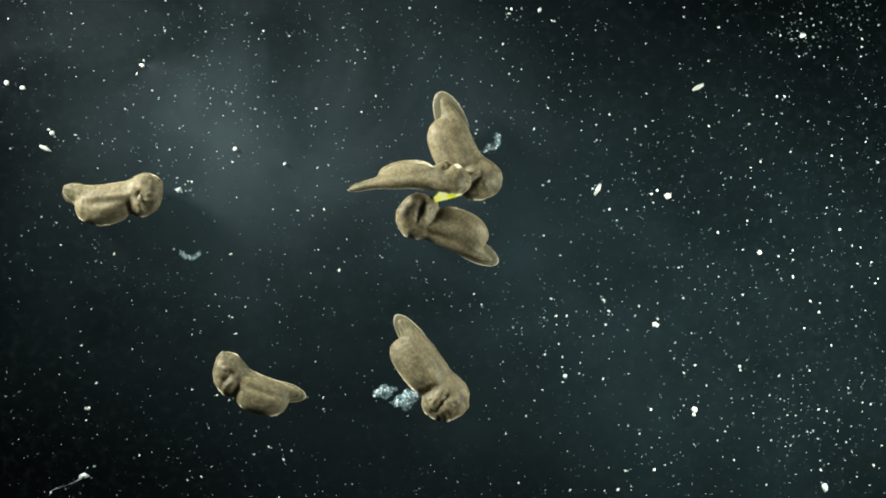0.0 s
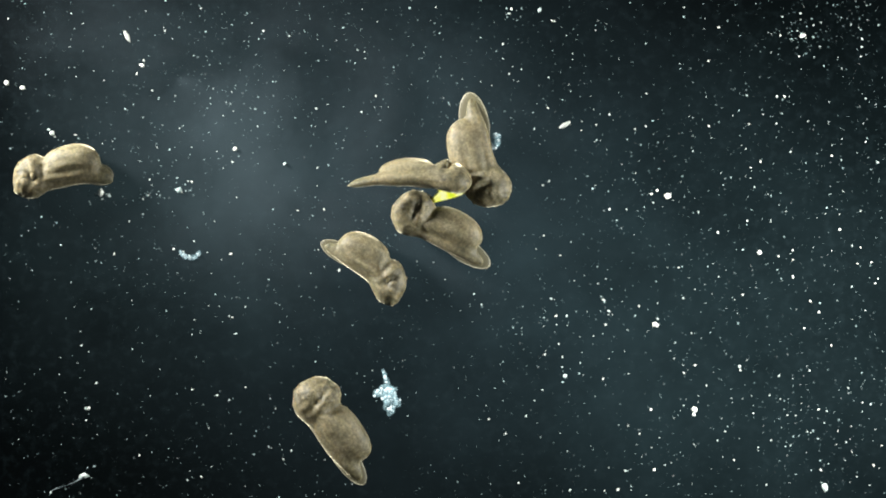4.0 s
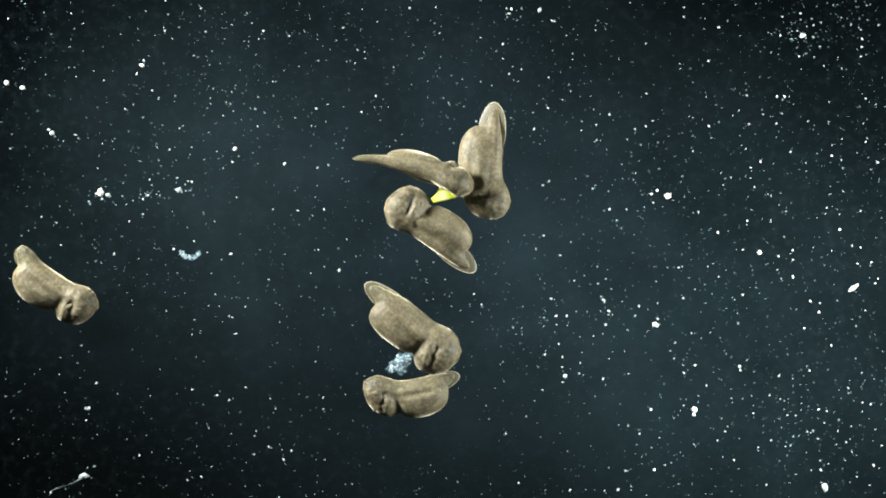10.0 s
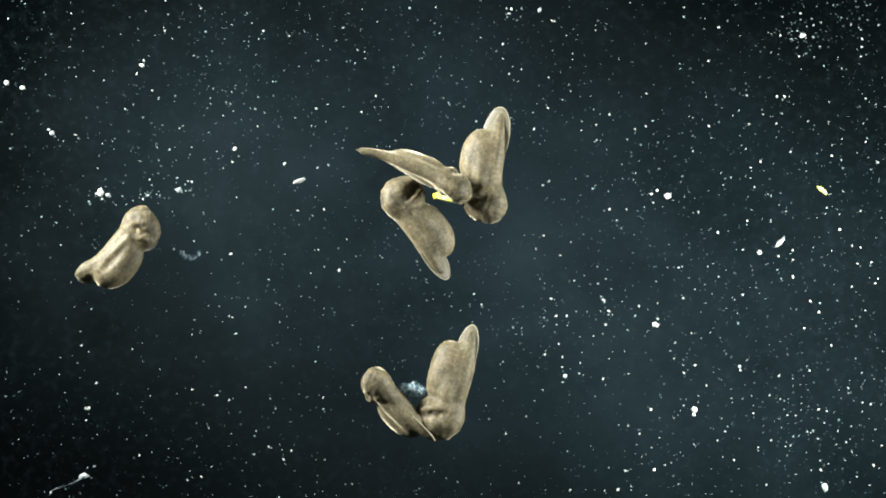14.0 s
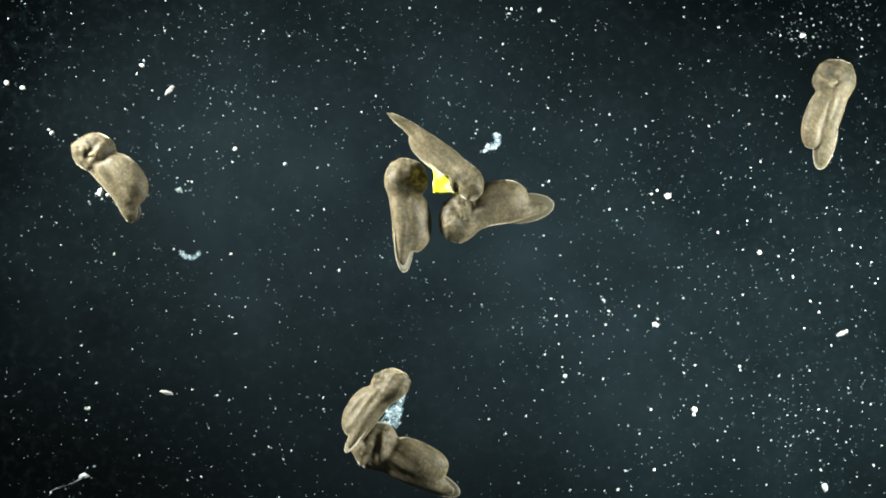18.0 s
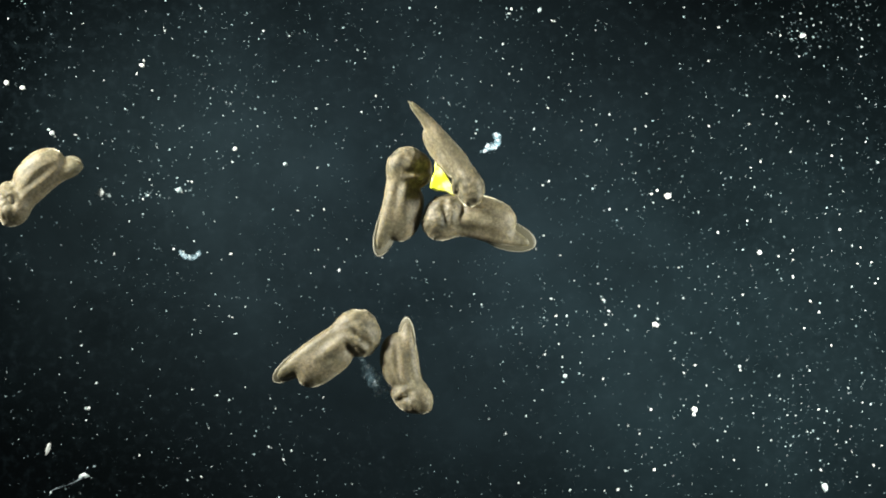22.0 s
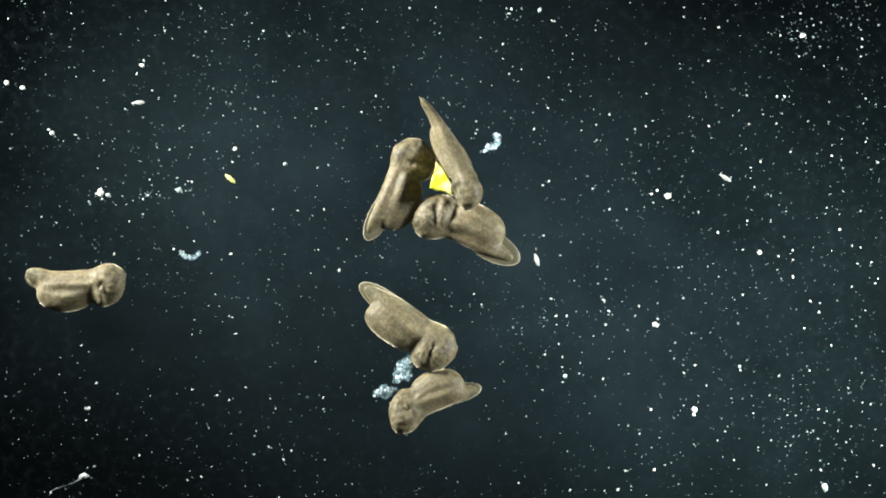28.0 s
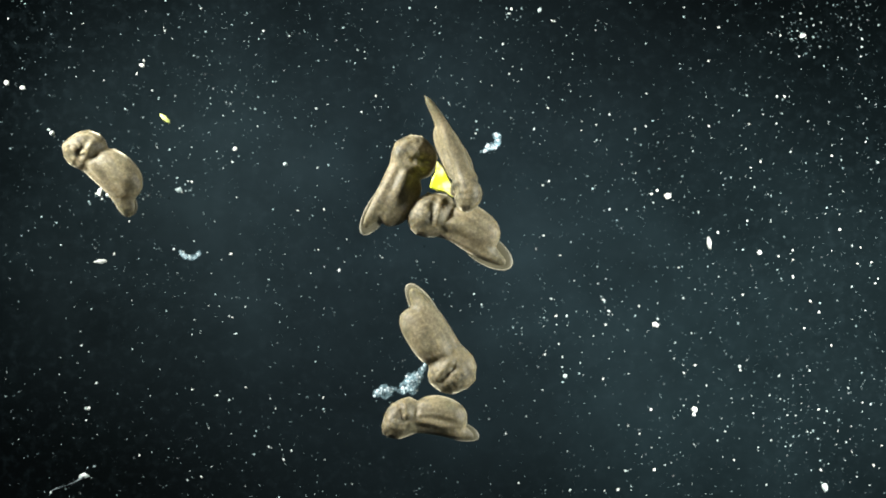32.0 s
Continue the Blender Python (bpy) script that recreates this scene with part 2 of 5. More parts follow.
def embryo_body(bend, belly, head, tail, rear, seed, rim, neck, crease, droop, curve, start):
    step = 2.1
    lo = np.array((-134.0, -62.0, -88.0))
    hi = np.array((126.0, 62.0, 92.0))
    X, Y, Z = np.meshgrid(*(np.arange(a, b, step) for a, b in zip(lo, hi)), indexing="ij")
    nod = droop * np.maximum(0, (X - 20) / 80) ** 2
    P = (X, Y - curve * (X / 100) ** 2, Z - bend * (X / 100) ** 2 + nod - 1.5 * np.sin(X / 23 + seed))
    wob = 0.6 * np.sin(X / 13 + seed) * np.sin(Y / 9 + 2 * seed) * np.sin(Z / 10 + 1)
    # small soft folds, stronger on the head
    fold = np.sin(0.21 * X + 0.13 * Z + 1.3 * np.sin(0.13 * Z + seed)) * np.sin(0.23 * Z - 0.12 * X + 1.1 * np.sin(0.11 * X + 0.1 * Y + 2 * seed))
    wob += fold * (0.15 + 0.5 / (1 + np.exp(-(X - 46) / 6)))
    # the bar of the back, the yolk-filled belly, the tail bud
    d = ellipsoid(P, ((90 + start) / 2, 0, 19), ((90 - start) / 2, 21 * min(1, belly + 0.08), 20), 2.5)
    d = joined(d, ellipsoid(P, (-20 + rear / 2, 0, -12), (66 - rear / 2, 35 * belly, 37 * min(belly + 0.1, 1.2)), 2.3), crease)
    core = ((-72, 0, 15), (32 * tail, 8, 12)) if rim else ((-82 - 8 * (tail - 1), 0, 15), (30 * tail, 10 if tail < 1.3 else 9, 21 if tail < 1.3 else 14))
    d = joined(d, ellipsoid(P, *core, 2.2), 10 if tail > 1.1 else 6)
    # the head: a high dome, the brow and the jaw
    d = joined(d, ellipsoid(P, (60, 0, 10), (38, 33 * head, 40 * head)), 10)
    d = joined(d, ellipsoid(P, (74, 0, -8), (29, 30 * head, 35 * head), 2.2), 12)
    d = joined(d, ellipsoid(P, (60, 0, -20), (24, 28 * head, 28 * head)), 14)
    for side in (-1, 1):
        # the kidney ridge on the flank, the gill swelling, the round eye swelling
        d = joined(d, ellipsoid(P, (14, side * 21 * head, 4), (32, 14 * head, 13)), 9)
        Q = (P[0] + 0.35 * P[2], P[1], P[2])
        d = joined(d, ellipsoid(Q, (50, side * 24 * head, -8), (10, 14 * head, 25)), 5)
        d = joined(d, ellipsoid(P, (75, side * 20 * head, 4), (18, 15 * head, 21)), 6)
    # the cleft under the head and the hollow behind each cheek
    d = -joined(-d, ellipsoid(P, (34, 0, -58), (5, 60, 18 * neck)), 8)
    for side in (-1, 1):
        d = -joined(-d, ellipsoid(P, (33, side * 43 * min(1, belly + 0.05), -13), (4, 9 * neck + 4, 13)), 7)
        if crease < 8:
            # the long groove between back and belly, running out towards the tail
            d = -joined(-d, ellipsoid(P, (-34, side * (27 + 9 * belly), 4), (66, 6 + 1.6 * (6 - crease), 6)), 11)
        Q = (P[0] + 0.35 * P[2], P[1], P[2])
        d = -joined(-d, ellipsoid(Q, (61, side * 42 * head, -12), (2.4, 6.5, 19)), 11)
    return surface_nets(d + wob, lo, step)


def fin_rim(fin, rx, rz, k):
    """The pale edge that runs round the free border of a tail fin."""
    bm, rings = bmesh.new(), []
    for i in range(25):
        a = radians(75 + 210 * i / 24)
        w = 0.75 * math.sin(math.pi * (i + 0.6) / 25.2) ** 0.5
        c, out = Vector((rx * math.cos(a), 0, rz * math.sin(a))), Vector((math.cos(a), 0, math.sin(a)))
        rings.append([bm.verts.new((c + out * w * math.cos(b) + Vector((0, 1.4 * w * math.sin(b), 0))) * k) for b in (0, 1.05, 2.09, 3.14, 4.19, 5.24)])
    for a, b in zip(rings, rings[1:]):
        for j in range(6):
            bm.faces.new((a[j], a[(j + 1) % 6], b[(j + 1) % 6], b[j]))
    bm.faces.new(rings[0][::-1])
    bm.faces.new(rings[-1])
    bmesh.ops.recalc_face_normals(bm, faces=bm.faces)
    part("fin_rim", bm, RIM, fin, "pale bright edge of the fin")


def embryo(label, length, bend=0.0, belly=1.0, head=1.0, tail=1.0, rear=0.0, seed=0, axis=8.0, rim=True, fin=1.0, neck=1.0, slim=1.0, crease=3.0, droop=6.0, curve=0.0, start=-104):
    # the line from snout to tail tip becomes the body's own x axis; axis moves it towards the back
    root = new("embryo")
    tagged(root, label, "embryo", "embryos drifting in the dish")
    verts, faces = embryo_body(bend, belly, head, tail, rear, seed, rim, neck, crease, droop, curve, start)
    fin_x = -82 - 8 * (tail - 1)
    low, high = min(verts[:, 0].min(), fin_x - 34 * tail), verts[:, 0].max()
    size = length / (high - low)
    snout = verts[verts[:, 0] > high - 6].mean(axis=0)
    stern = verts[verts[:, 0] < verts[:, 0].min() + 6].mean(axis=0)

    def chord(x):
        return stern[1:] + (snout[1:] - stern[1:]) * (x - stern[0]) / (snout[0] - stern[0]) + (0, axis)

    verts[:, 1:] -= np.array([chord(x) for x in verts[:, 0]])
    verts[:, 0] -= (low + high) / 2
    verts[:, 1:] *= slim
    k = U * size
    me = bpy.data.meshes.new("body")
    me.from_pydata((verts * k).tolist(), [], faces)
    me.materials.append(SKIN)
    for f in me.polygons:
        f.use_smooth = True
    part("body", me, SKIN, root)

    def lift(x, z):
        return z + bend * (x / 100) ** 2 + 1.5 * math.sin(x / 23 + seed) - droop * max(0, (x - 20) / 80) ** 2

    def lump(name, x, y, z, r, mat, label="", turn=(0, 0, 0), wobble=0.1, cuts=2):
        ob = part(name, blob(r[0] * size, r[1] * size * slim, r[2] * size * slim, wobble, seed + x, cuts), mat, root, label)
        ob.matrix_basis = Matrix.Translation(((x - (low + high) / 2) * k, (y + curve * (x / 100) ** 2 - chord(x)[0]) * slim * k, (lift(x, z) - chord(x)[1]) * slim * k)) @ Euler([radians(a) for a in turn]).to_matrix().to_4x4()
        return ob

    deep = 15 - 22 * max(0, fin - 1)
    reach = 64 if rim else 34 * tail
    mid = fin_x - 34 * tail + reach
    rise = (lift(-112, 0) - chord(-112)[1] - lift(0, 0) + chord(0)[1]) / -112
    tip = fin_x - 34 * tail
    aside = (curve * (tip ** 2 - mid ** 2) / 1e4 - chord(tip)[0] + chord(mid)[0]) / (tip - mid)
    me_fin = lump("tail_fin", mid, 0, deep, (reach, 2.4, 28 * fin), FIN, "thin pale translucent tail fin", (0, -math.degrees(math.atan(rise)), math.degrees(math.atan(aside))), wobble=0.05, cuts=3)
    if rim:
        fin_rim(me_fin, reach, 28 * fin * slim, k)
    lump("cement_gland", 84, 0, -37, (8, 9, 5), GLAND, "small dark cement gland", cuts=3)
    for side in (-1, 1):
        lump("eye_bulge", 76, side * 23 * head, 6, (12, 13 * head, 13), SKIN, wobble=0.03, cuts=3)
        lump("gill_ridge", 54, side * 23 * head, -9, (8, 12 * head, 21), SKIN, "", (0, 20, 0), cuts=3)
    return root, verts * size


TAN = "tan-brown frog embryo, "
left_one = embryo(TAN + "circling alone over pale grains", 177, 17, 1.06, 1.0, 0.92, 0, 1, -10, False, 0.9, 0.7, 0.95, 6.5, 7)
pair_long = embryo(TAN + "long and straight, beside a smaller one", 210, 0, 0.92, 1.0, 1.05, 8, 2, -2, True, 0.82, 0.8, 0.94, 9.0, 3, 0.0, -96)
pair_short = embryo("short tan-brown frog embryo, bent backwards like a kidney bean", 172, 22, 1.06, 1.0, 0.95, 4, 3, -4, True, 0.84, 0.7, 0.94, 6.0, 4, 0.0, -88)
upper_one = embryo(TAN + "pale-rimmed tail fin, head touching two others", 205, 13, 0.92, 0.98, 1.1, 12, 4, -3, True, 1.05, 1.0, 0.96, 8.0, 5, 0.0, -88)
spindle = embryo("slim tan-brown frog embryo with a pointed tail, seen on its belly", 218, 6, 0.71, 0.80, 1.55, 10, 5, 0, False, 0.45, 0.9, 0.95, 12.0, 4, -10, -66)
lower_one = embryo(TAN + "olive in the shade, beside a yellow flake", 200, 5, 0.88, 0.98, 1.1, 6, 6, -2, True, 0.86, 1.0, 0.97, 8.0, 5, 0.0, -88)
passer = embryo(TAN + "pale and broad-headed, crossing alone", 196, 6, 0.82, 1.0, 1.0, 8, 7, 0, True, 0.9, 0.75, 0.86, 3.0, 4)
visitor = embryo(TAN + "drifting past trailing a pale blue shred", 216, 8, 0.92, 1.0, 1.05, 8, 8, 0, True, 0.95, 0.9, 0.95, 5.0, 4)

# yellow flake between three heads
bm = bmesh.new()
outline = [(2, 34), (9, 22), (15, -4), (19, -29), (12, -33), (2, -22), (-12, -15), (-22, -6), (-14, 8), (-5, 18)]
edges = [[bm.verts.new((x * k * U, y * k * U, z * U)) for x, y in outline] for z, k in ((-5, 0.9), (0, 1.0), (5, 0.86))]
for a, b in zip(edges, edges[1:]):
    for i in range(10):
        bm.faces.new((a[i], a[(i + 1) % 10], b[(i + 1) % 10], b[i]))
bm.faces.new(edges[0][::-1])
bm.faces.new(edges[2])
yellow = new("yellow_flake", mesh_of("yellow_flake", bm, YELLOW, False))
tagged(yellow, "bright lemon-yellow flake between three embryos", "debris")


def shred(name, label, lumps, mat, seed):
    root = new(name)
    tagged(root, label, "debris")
    for i, (x, y, z, rx, ry, rz, turn) in enumerate(lumps):
        # each tuft is a loose clot of small crumbs
        tuft, crumbs = bmesh.new(), random.Random(seed * 50 + i)
        for j in range(max(6, int(rx * ry / 13))):
            r, a, far = crumbs.uniform(1.0, 2.7), crumbs.uniform(0, 6.3), crumbs.random() ** 0.7
            fresh = bmesh.ops.create_icosphere(tuft, subdivisions=2, radius=r * U)["verts"]
            move = Vector((rx * far * math.cos(a), ry * far * math.sin(a), crumbs.uniform(-rz, rz) * (1 - far * 0.6)))
            for v in fresh:
                v.co = v.co * (1 + 0.5 * noise.noise(v.co / U / 2 + Vector((j, i, seed)))) + move * U
        ob = part("tuft", tuft, mat, root)
        if mat in (FLUFF, GAUZE):
            veil_ob = part("veil", blob(1.15 * rx, 1.15 * ry, rz, 0.6, seed + i, 3), VEIL, root, "thin cloudy veil of jelly")
            veil_ob.matrix_basis = Matrix.Translation((x * U, y * U, z * U)) @ Matrix.Rotation(radians(turn), 4, "Z")
        ob.matrix_basis = Matrix.Translation((x * U, y * U, z * U)) @ Matrix.Rotation(radians(turn), 4, "Z")
    return root


pair_shred = shred("jelly_shred", "cloudy pale blue shred of jelly between two embryos",
                   [(-6, 0, 9, 15, 10, 7, 20), (7, 5, 11, 13, 10, 6, 30), (-2, -9, 6, 9, 6, 5, -30), (0, 10, 8, 9, 6, 4, 60), (-18, -5, 6, 7, 5, 4, 0),
                    (24, 16, 10, 17, 3.5, 3, 36), (10, -2, 8, 15, 3.5, 3, 42), (38, 27, 8, 9, 3, 3, 36)], FLUFF, 11)
end_shred = shred("jelly_shred", "small bright white shred lying on the dish floor",
                  [(0, 0, 8, 12, 9, 8, 15), (-13, -3, 5, 7, 5, 4, 40), (13, 4, 5, 8, 4, 4, 10)], FLUFF, 15)
still_shred = shred("jelly_shred", "white curled shred lying on the dish floor",
                    [(13, 5, 7, 4.5, 11, 5, -8), (10, 12, 6, 5, 5, 4, 30), (8, -4, 5, 8, 4, 3, 50), (0, -9, 4, 9, 3, 3, 25), (-10, -13, 3, 8, 2.2, 2, 20), (-3, -4, 3, 7, 2, 2, 35)], FLUFF, 19)
still_shred.matrix_basis = Matrix.Translation(at(868, 254))
end_shred.matrix_basis = Matrix.Translation(at(681, 693))
curl_shred = shred("jelly_shred", "faint bluish curled shred lying on the dish floor",
                   [(-14, 1, 3, 6, 3, 2, -50), (-6, -5, 3, 7, 3.5, 2, -15), (5, -6, 3, 7, 3.5, 2, 10), (14, 0, 3, 6, 3, 2, 50)], GAUZE, 23)
curl_shred.matrix_basis = Matrix.Translation(at(336, 450))


# a faint milky cloud that drifts over the floor and out of the dish's middle
MILK, n_, l_, p_ = material("milky_cloud", 0.8)
p_.inputs["Base Color"].default_value = (0.46, 0.62, 0.72, 1)
p_.inputs["Specular IOR Level"].default_value = 0.0
place = n_.new("ShaderNodeTexCoord")
scaled = n_.new("ShaderNodeVectorMath")
scaled.operation = "MULTIPLY"
scaled.inputs[1].default_value = (1 / (760 * U), 1 / (420 * U), 0)
l_.new(place.outputs["Object"], scaled.inputs[0])
far = n_.new("ShaderNodeVectorMath")
far.operation = "LENGTH"
l_.new(scaled.outputs["Vector"], far.inputs[0])
fade = n_.new("ShaderNodeMapRange")
fade.interpolation_type = "SMOOTHSTEP"
fade.inputs["From Min"].default_value, fade.inputs["From Max"].default_value = 1.0, 0.1
fade.inputs["To Max"].default_value = 0.015
l_.new(far.outputs["Value"], fade.inputs["Value"])
wisp = noise_node(MILK, 150, 5, 0.55)
wisp.inputs["Distortion"].default_value = 0.6
curl = ramp_node(MILK, wisp.outputs["Fac"], [(0.36, (0.22, 0.22, 0.22)), (0.62, (1, 1, 1))])
thin = n_.new("ShaderNodeMath")
thin.operation = "MULTIPLY"
l_.new(fade.outputs["Result"], thin.inputs[0])
l_.new(curl.outputs["Color"], thin.inputs[1])
l_.new(thin.outputs[0], p_.inputs["Alpha"])
bm = bmesh.new()
rings = []
for k in range(1, 9):
    f = k / 8
    rings.append([bm.verts.new((760 * U * f * math.cos(a), 420 * U * f * math.sin(a), 4 * U * (1 - f * f))) for a in np.linspace(0, 2 * math.pi, 48, endpoint=False)])
for a, b in zip(rings, rings[1:]):
    for k in range(48):
        bm.faces.new((a[k], b[k], b[(k + 1) % 48], a[(k + 1) % 48]))
bm.faces.new(rings[0])
bm.faces.new(rings[-1][::-1])
milky = new("milky_cloud", mesh_of("milky_cloud", bm, MILK))
milky.visible_shadow = False
tagged(milky, "faint bluish milky cloud drifting in the water", "cloud")


# pale flakes that dart through the water
FLAKE, n_, l_, p_ = material("pale_flake", 0.35)
p_.inputs["Base Color"].default_value = (0.50, 0.53, 0.49, 1)
p_.inputs["Alpha"].default_value = 0.7
LEMON, n_, l_, p_ = material("lemon_flake", 0.35)
p_.inputs["Base Color"].default_value = (0.80, 0.88, 0.25, 1)
flakes = []
FLAKE_SLANTS = (0.5, 1.1, -0.5, 0.3, 0.0)
for i, turn in enumerate(FLAKE_SLANTS):
    bm = blob(10, 3.3, 2.4, 0.4, 30 + i, 3)
    bmesh.ops.rotate(bm, verts=bm.verts, matrix=Matrix.Rotation(turn, 3, "Z"))
    ob = new("drifting_flake", mesh_of("drifting_flake", bm, LEMON if i == 4 else FLAKE))
    tagged(ob, "small lemon-tinged oblong flake drifting in the water" if i == 4 else "small white oblong flake drifting in the water", "flake", "drifting flakes")
    flakes.append(ob)

# a thin fibre with a bright knot
THREAD, n_, l_, p_ = material("grey_fibre", 0.4)
tone = ramp_node(THREAD, noise_node(THREAD, 1500, 3).outputs["Fac"], [(0.35, (0.10, 0.15, 0.16)), (0.65, (0.34, 0.42, 0.43))])
l_.new(tone.outputs["Color"], p_.inputs["Base Color"])
bm = bmesh.new()
rings = []
for k in range(9):
    f = k / 8
    c = at(150 - 60 * f, 842 + 30 * f + 2.5 * math.sin(f * 5), 4)
    w = (3.6 - 11.0 * f if f < 0.28 else 0.42 + 0.18 * math.sin(f * 9)) * U
    rings.append([bm.verts.new(c + Vector((0.45 * w * math.cos(a), 0.9 * w * math.cos(a), w * math.sin(a)))) for a in (0, 1.05, 2.1, 3.14, 4.19, 5.24)])
for a, b in zip(rings, rings[1:]):
    for k in range(6):
        bm.faces.new((a[k], a[(k + 1) % 6], b[(k + 1) % 6], b[k]))
tagged(new("fibre", mesh_of("fibre", bm, THREAD)), "thin pale fibre lying on the dark dish floor", "fibre")

# ---- grains on the floor ----
# small faint grains, all of one scatter
FAINT, n_, l_, p_ = material("faint_grain", 0.35)
geo_faint = n_.new("ShaderNodeNewGeometry")
tone = ramp_node(FAINT, geo_faint.outputs["Random Per Island"], [(0.0, (0.035, 0.06, 0.064)), (0.6, (0.10, 0.16, 0.16)), (1.0, (0.40, 0.52, 0.50))])
l_.new(tone.outputs["Color"], p_.inputs["Base Color"])
faint_verts, faint_faces = [], []
PALE, n_, l_, p_ = material("pale_grain", 0.35)
geo_pale = n_.new("ShaderNodeNewGeometry")
tone = ramp_node(PALE, geo_pale.outputs["Random Per Island"], [(0.0, (0.08, 0.125, 0.13)), (0.5, (0.25, 0.34, 0.335)), (1.0, (0.75, 0.84, 0.80))])
l_.new(tone.outputs["Color"], p_.inputs["Base Color"])
pale_verts, pale_faces = [], []


def small_grain(px, py, r):
    """A low faceted crumb in one of the two joined scatters, by its size; coarser round the left cluster."""
    r *= 1.0 + 0.3 * math.exp(-((px - 330) / 220) ** 2 - ((py - 250) / 170) ** 2)
    verts, faces = (pale_verts, pale_faces) if r >= 4 else (faint_verts, faint_faces)
    base, turn, wide = len(verts), rnd.uniform(0, 6.3), rnd.uniform(0.7, 1.4)
    for level, (h, k) in enumerate(((0.05, 1.0), (0.3 * r, 0.7))):
        for i in range(6):
            a, out = turn + i * math.pi / 3, 0.20 * r * k * rnd.uniform(0.78, 1.15)
            verts.append(tuple(at(px + out * wide * math.cos(a), py + out / wide * math.sin(a), h)))
    faces.extend((base + i, base + i + 6, base + (i + 5) % 6 + 6, base + (i + 5) % 6) for i in range(6))
    faces.append(tuple(base + 11 - i for i in range(6)))


def grain_mesh(seed, mat):
    bm = blob(1, 1, 0.75, 1.1, seed, 1)
    return mesh_of("grain", bm, mat, False)


BIG = [mesh_of("grain", blob(1, 1, 0.8, 0.4, i + 3, 3), BRIGHT) for i in range(4)]
GRAINS = [grain_mesh(i, BRIGHT) for i in range(5)]
rnd = random.Random(5)


def grain(px, py, r):
    pool = BIG if r >= 8 else GRAINS
    ob = new("grain", pool[rnd.randrange(len(pool))])
    r *= 0.45 if r >= 8 else 0.185 + 0.017 * r
    ob.matrix_basis = Matrix.LocRotScale(at(px, py, 0.6 * r), Euler((0, 0, rnd.uniform(0, 6.3))), (r * rnd.uniform(0.8, 1.3), r * rnd.uniform(0.65, 1.0), r))
    return tagged(ob, "white mineral grain lying on the dark dish floor", "grain", "bright grains on the dish floor")


for px, py, r in ((15, 33, 6.5), (292, 55, 6), (356, 15, 6), (446, 41, 5.5), (466, 55, 6), (771, 13, 5.5), (897, 15, 7), (902, 24, 6), (905, 16, 7), (955, 18, 8),
                  (977, 37, 7), (981, 38, 6), (1054, 54, 5.5), (1211, 13, 5.5), (1272, 49, 7), (1385, 30, 6), (1411, 55, 5.5), (1416, 24, 6.5), (1440, 45, 6), (1453, 40, 5.5),
                  (1506, 44, 5.5), (1555, 45, 6), (248, 115, 6), (252, 116, 8), (255, 107, 5.5), (343, 99, 5.5), (453, 97, 5.5), (458, 69, 5.5), (512, 64, 5.5), (633, 89, 6.5)):
    grain(px, py, r)
for px, py, r in ((851, 67, 5.5), (890, 78, 7), (890, 104, 5.5), (1143, 77, 6), (1254, 108, 6), (1381, 63, 5.5), (1414, 100, 5.5), (1417, 66, 6), (1421, 63, 9), (1426, 68, 6),
                  (1439, 66, 6.5), (1451, 83, 5.5), (1523, 100, 5.5), (1525, 83, 6), (1526, 69, 6.5), (12, 147, 8), (40, 156, 8), (135, 136, 6), (184, 143, 5.5), (242, 131, 6),
                  (270, 161, 6), (665, 170, 6), (901, 131, 6), (923, 123, 5.5), (971, 137, 5.5), (1144, 166, 5.5), (1322, 169, 6), (1375, 171, 7), (1388, 171, 6), (1490, 121, 6)):
    grain(px, py, r)
for px, py, r in ((1532, 174, 6), (86, 230, 7), (92, 236, 10), (133, 239, 5.5), (221, 193, 6), (318, 227, 5.5), (400, 181, 5.5), (452, 193, 5.5), (560, 193, 6), (640, 199, 7),
                  (842, 236, 6), (945, 229, 6.5), (970, 192, 5.5), (1029, 231, 5.5), (1055, 221, 6), (1079, 203, 6.5), (1124, 229, 5.5), (1143, 224, 5.5), (1254, 223, 7), (1326, 220, 7.5),
                  (1351, 203, 5.5), (1374, 219, 5.5), (1383, 201, 6), (97, 242, 6), (411, 287, 6.5), (416, 264, 8), (505, 291, 8), (562, 297, 6), (1056, 248, 5.5), (1226, 268, 6)):
    grain(px, py, r)
for px, py, r in ((1329, 297, 5.5), (1346, 286, 6.5), (1399, 269, 6), (1472, 276, 6.5), (1473, 257, 5.5), (1489, 283, 6), (1517, 271, 5.5), (1532, 251, 5.5), (1553, 288, 7), (170, 343, 6),
                  (178, 341, 15), (181, 352, 7), (191, 346, 11), (253, 353, 7), (263, 346, 6), (281, 339, 5.5), (317, 337, 11), (322, 340, 6), (328, 326, 5.5), (339, 322, 6.5),
                  (960, 328, 6), (971, 321, 6), (1153, 343, 7), (1156, 359, 7), (1163, 337, 7), (1182, 347, 11), (1280, 328, 6), (1335, 331, 5.5), (1492, 339, 5.5), (229, 392, 5.5)):
    grain(px, py, r)
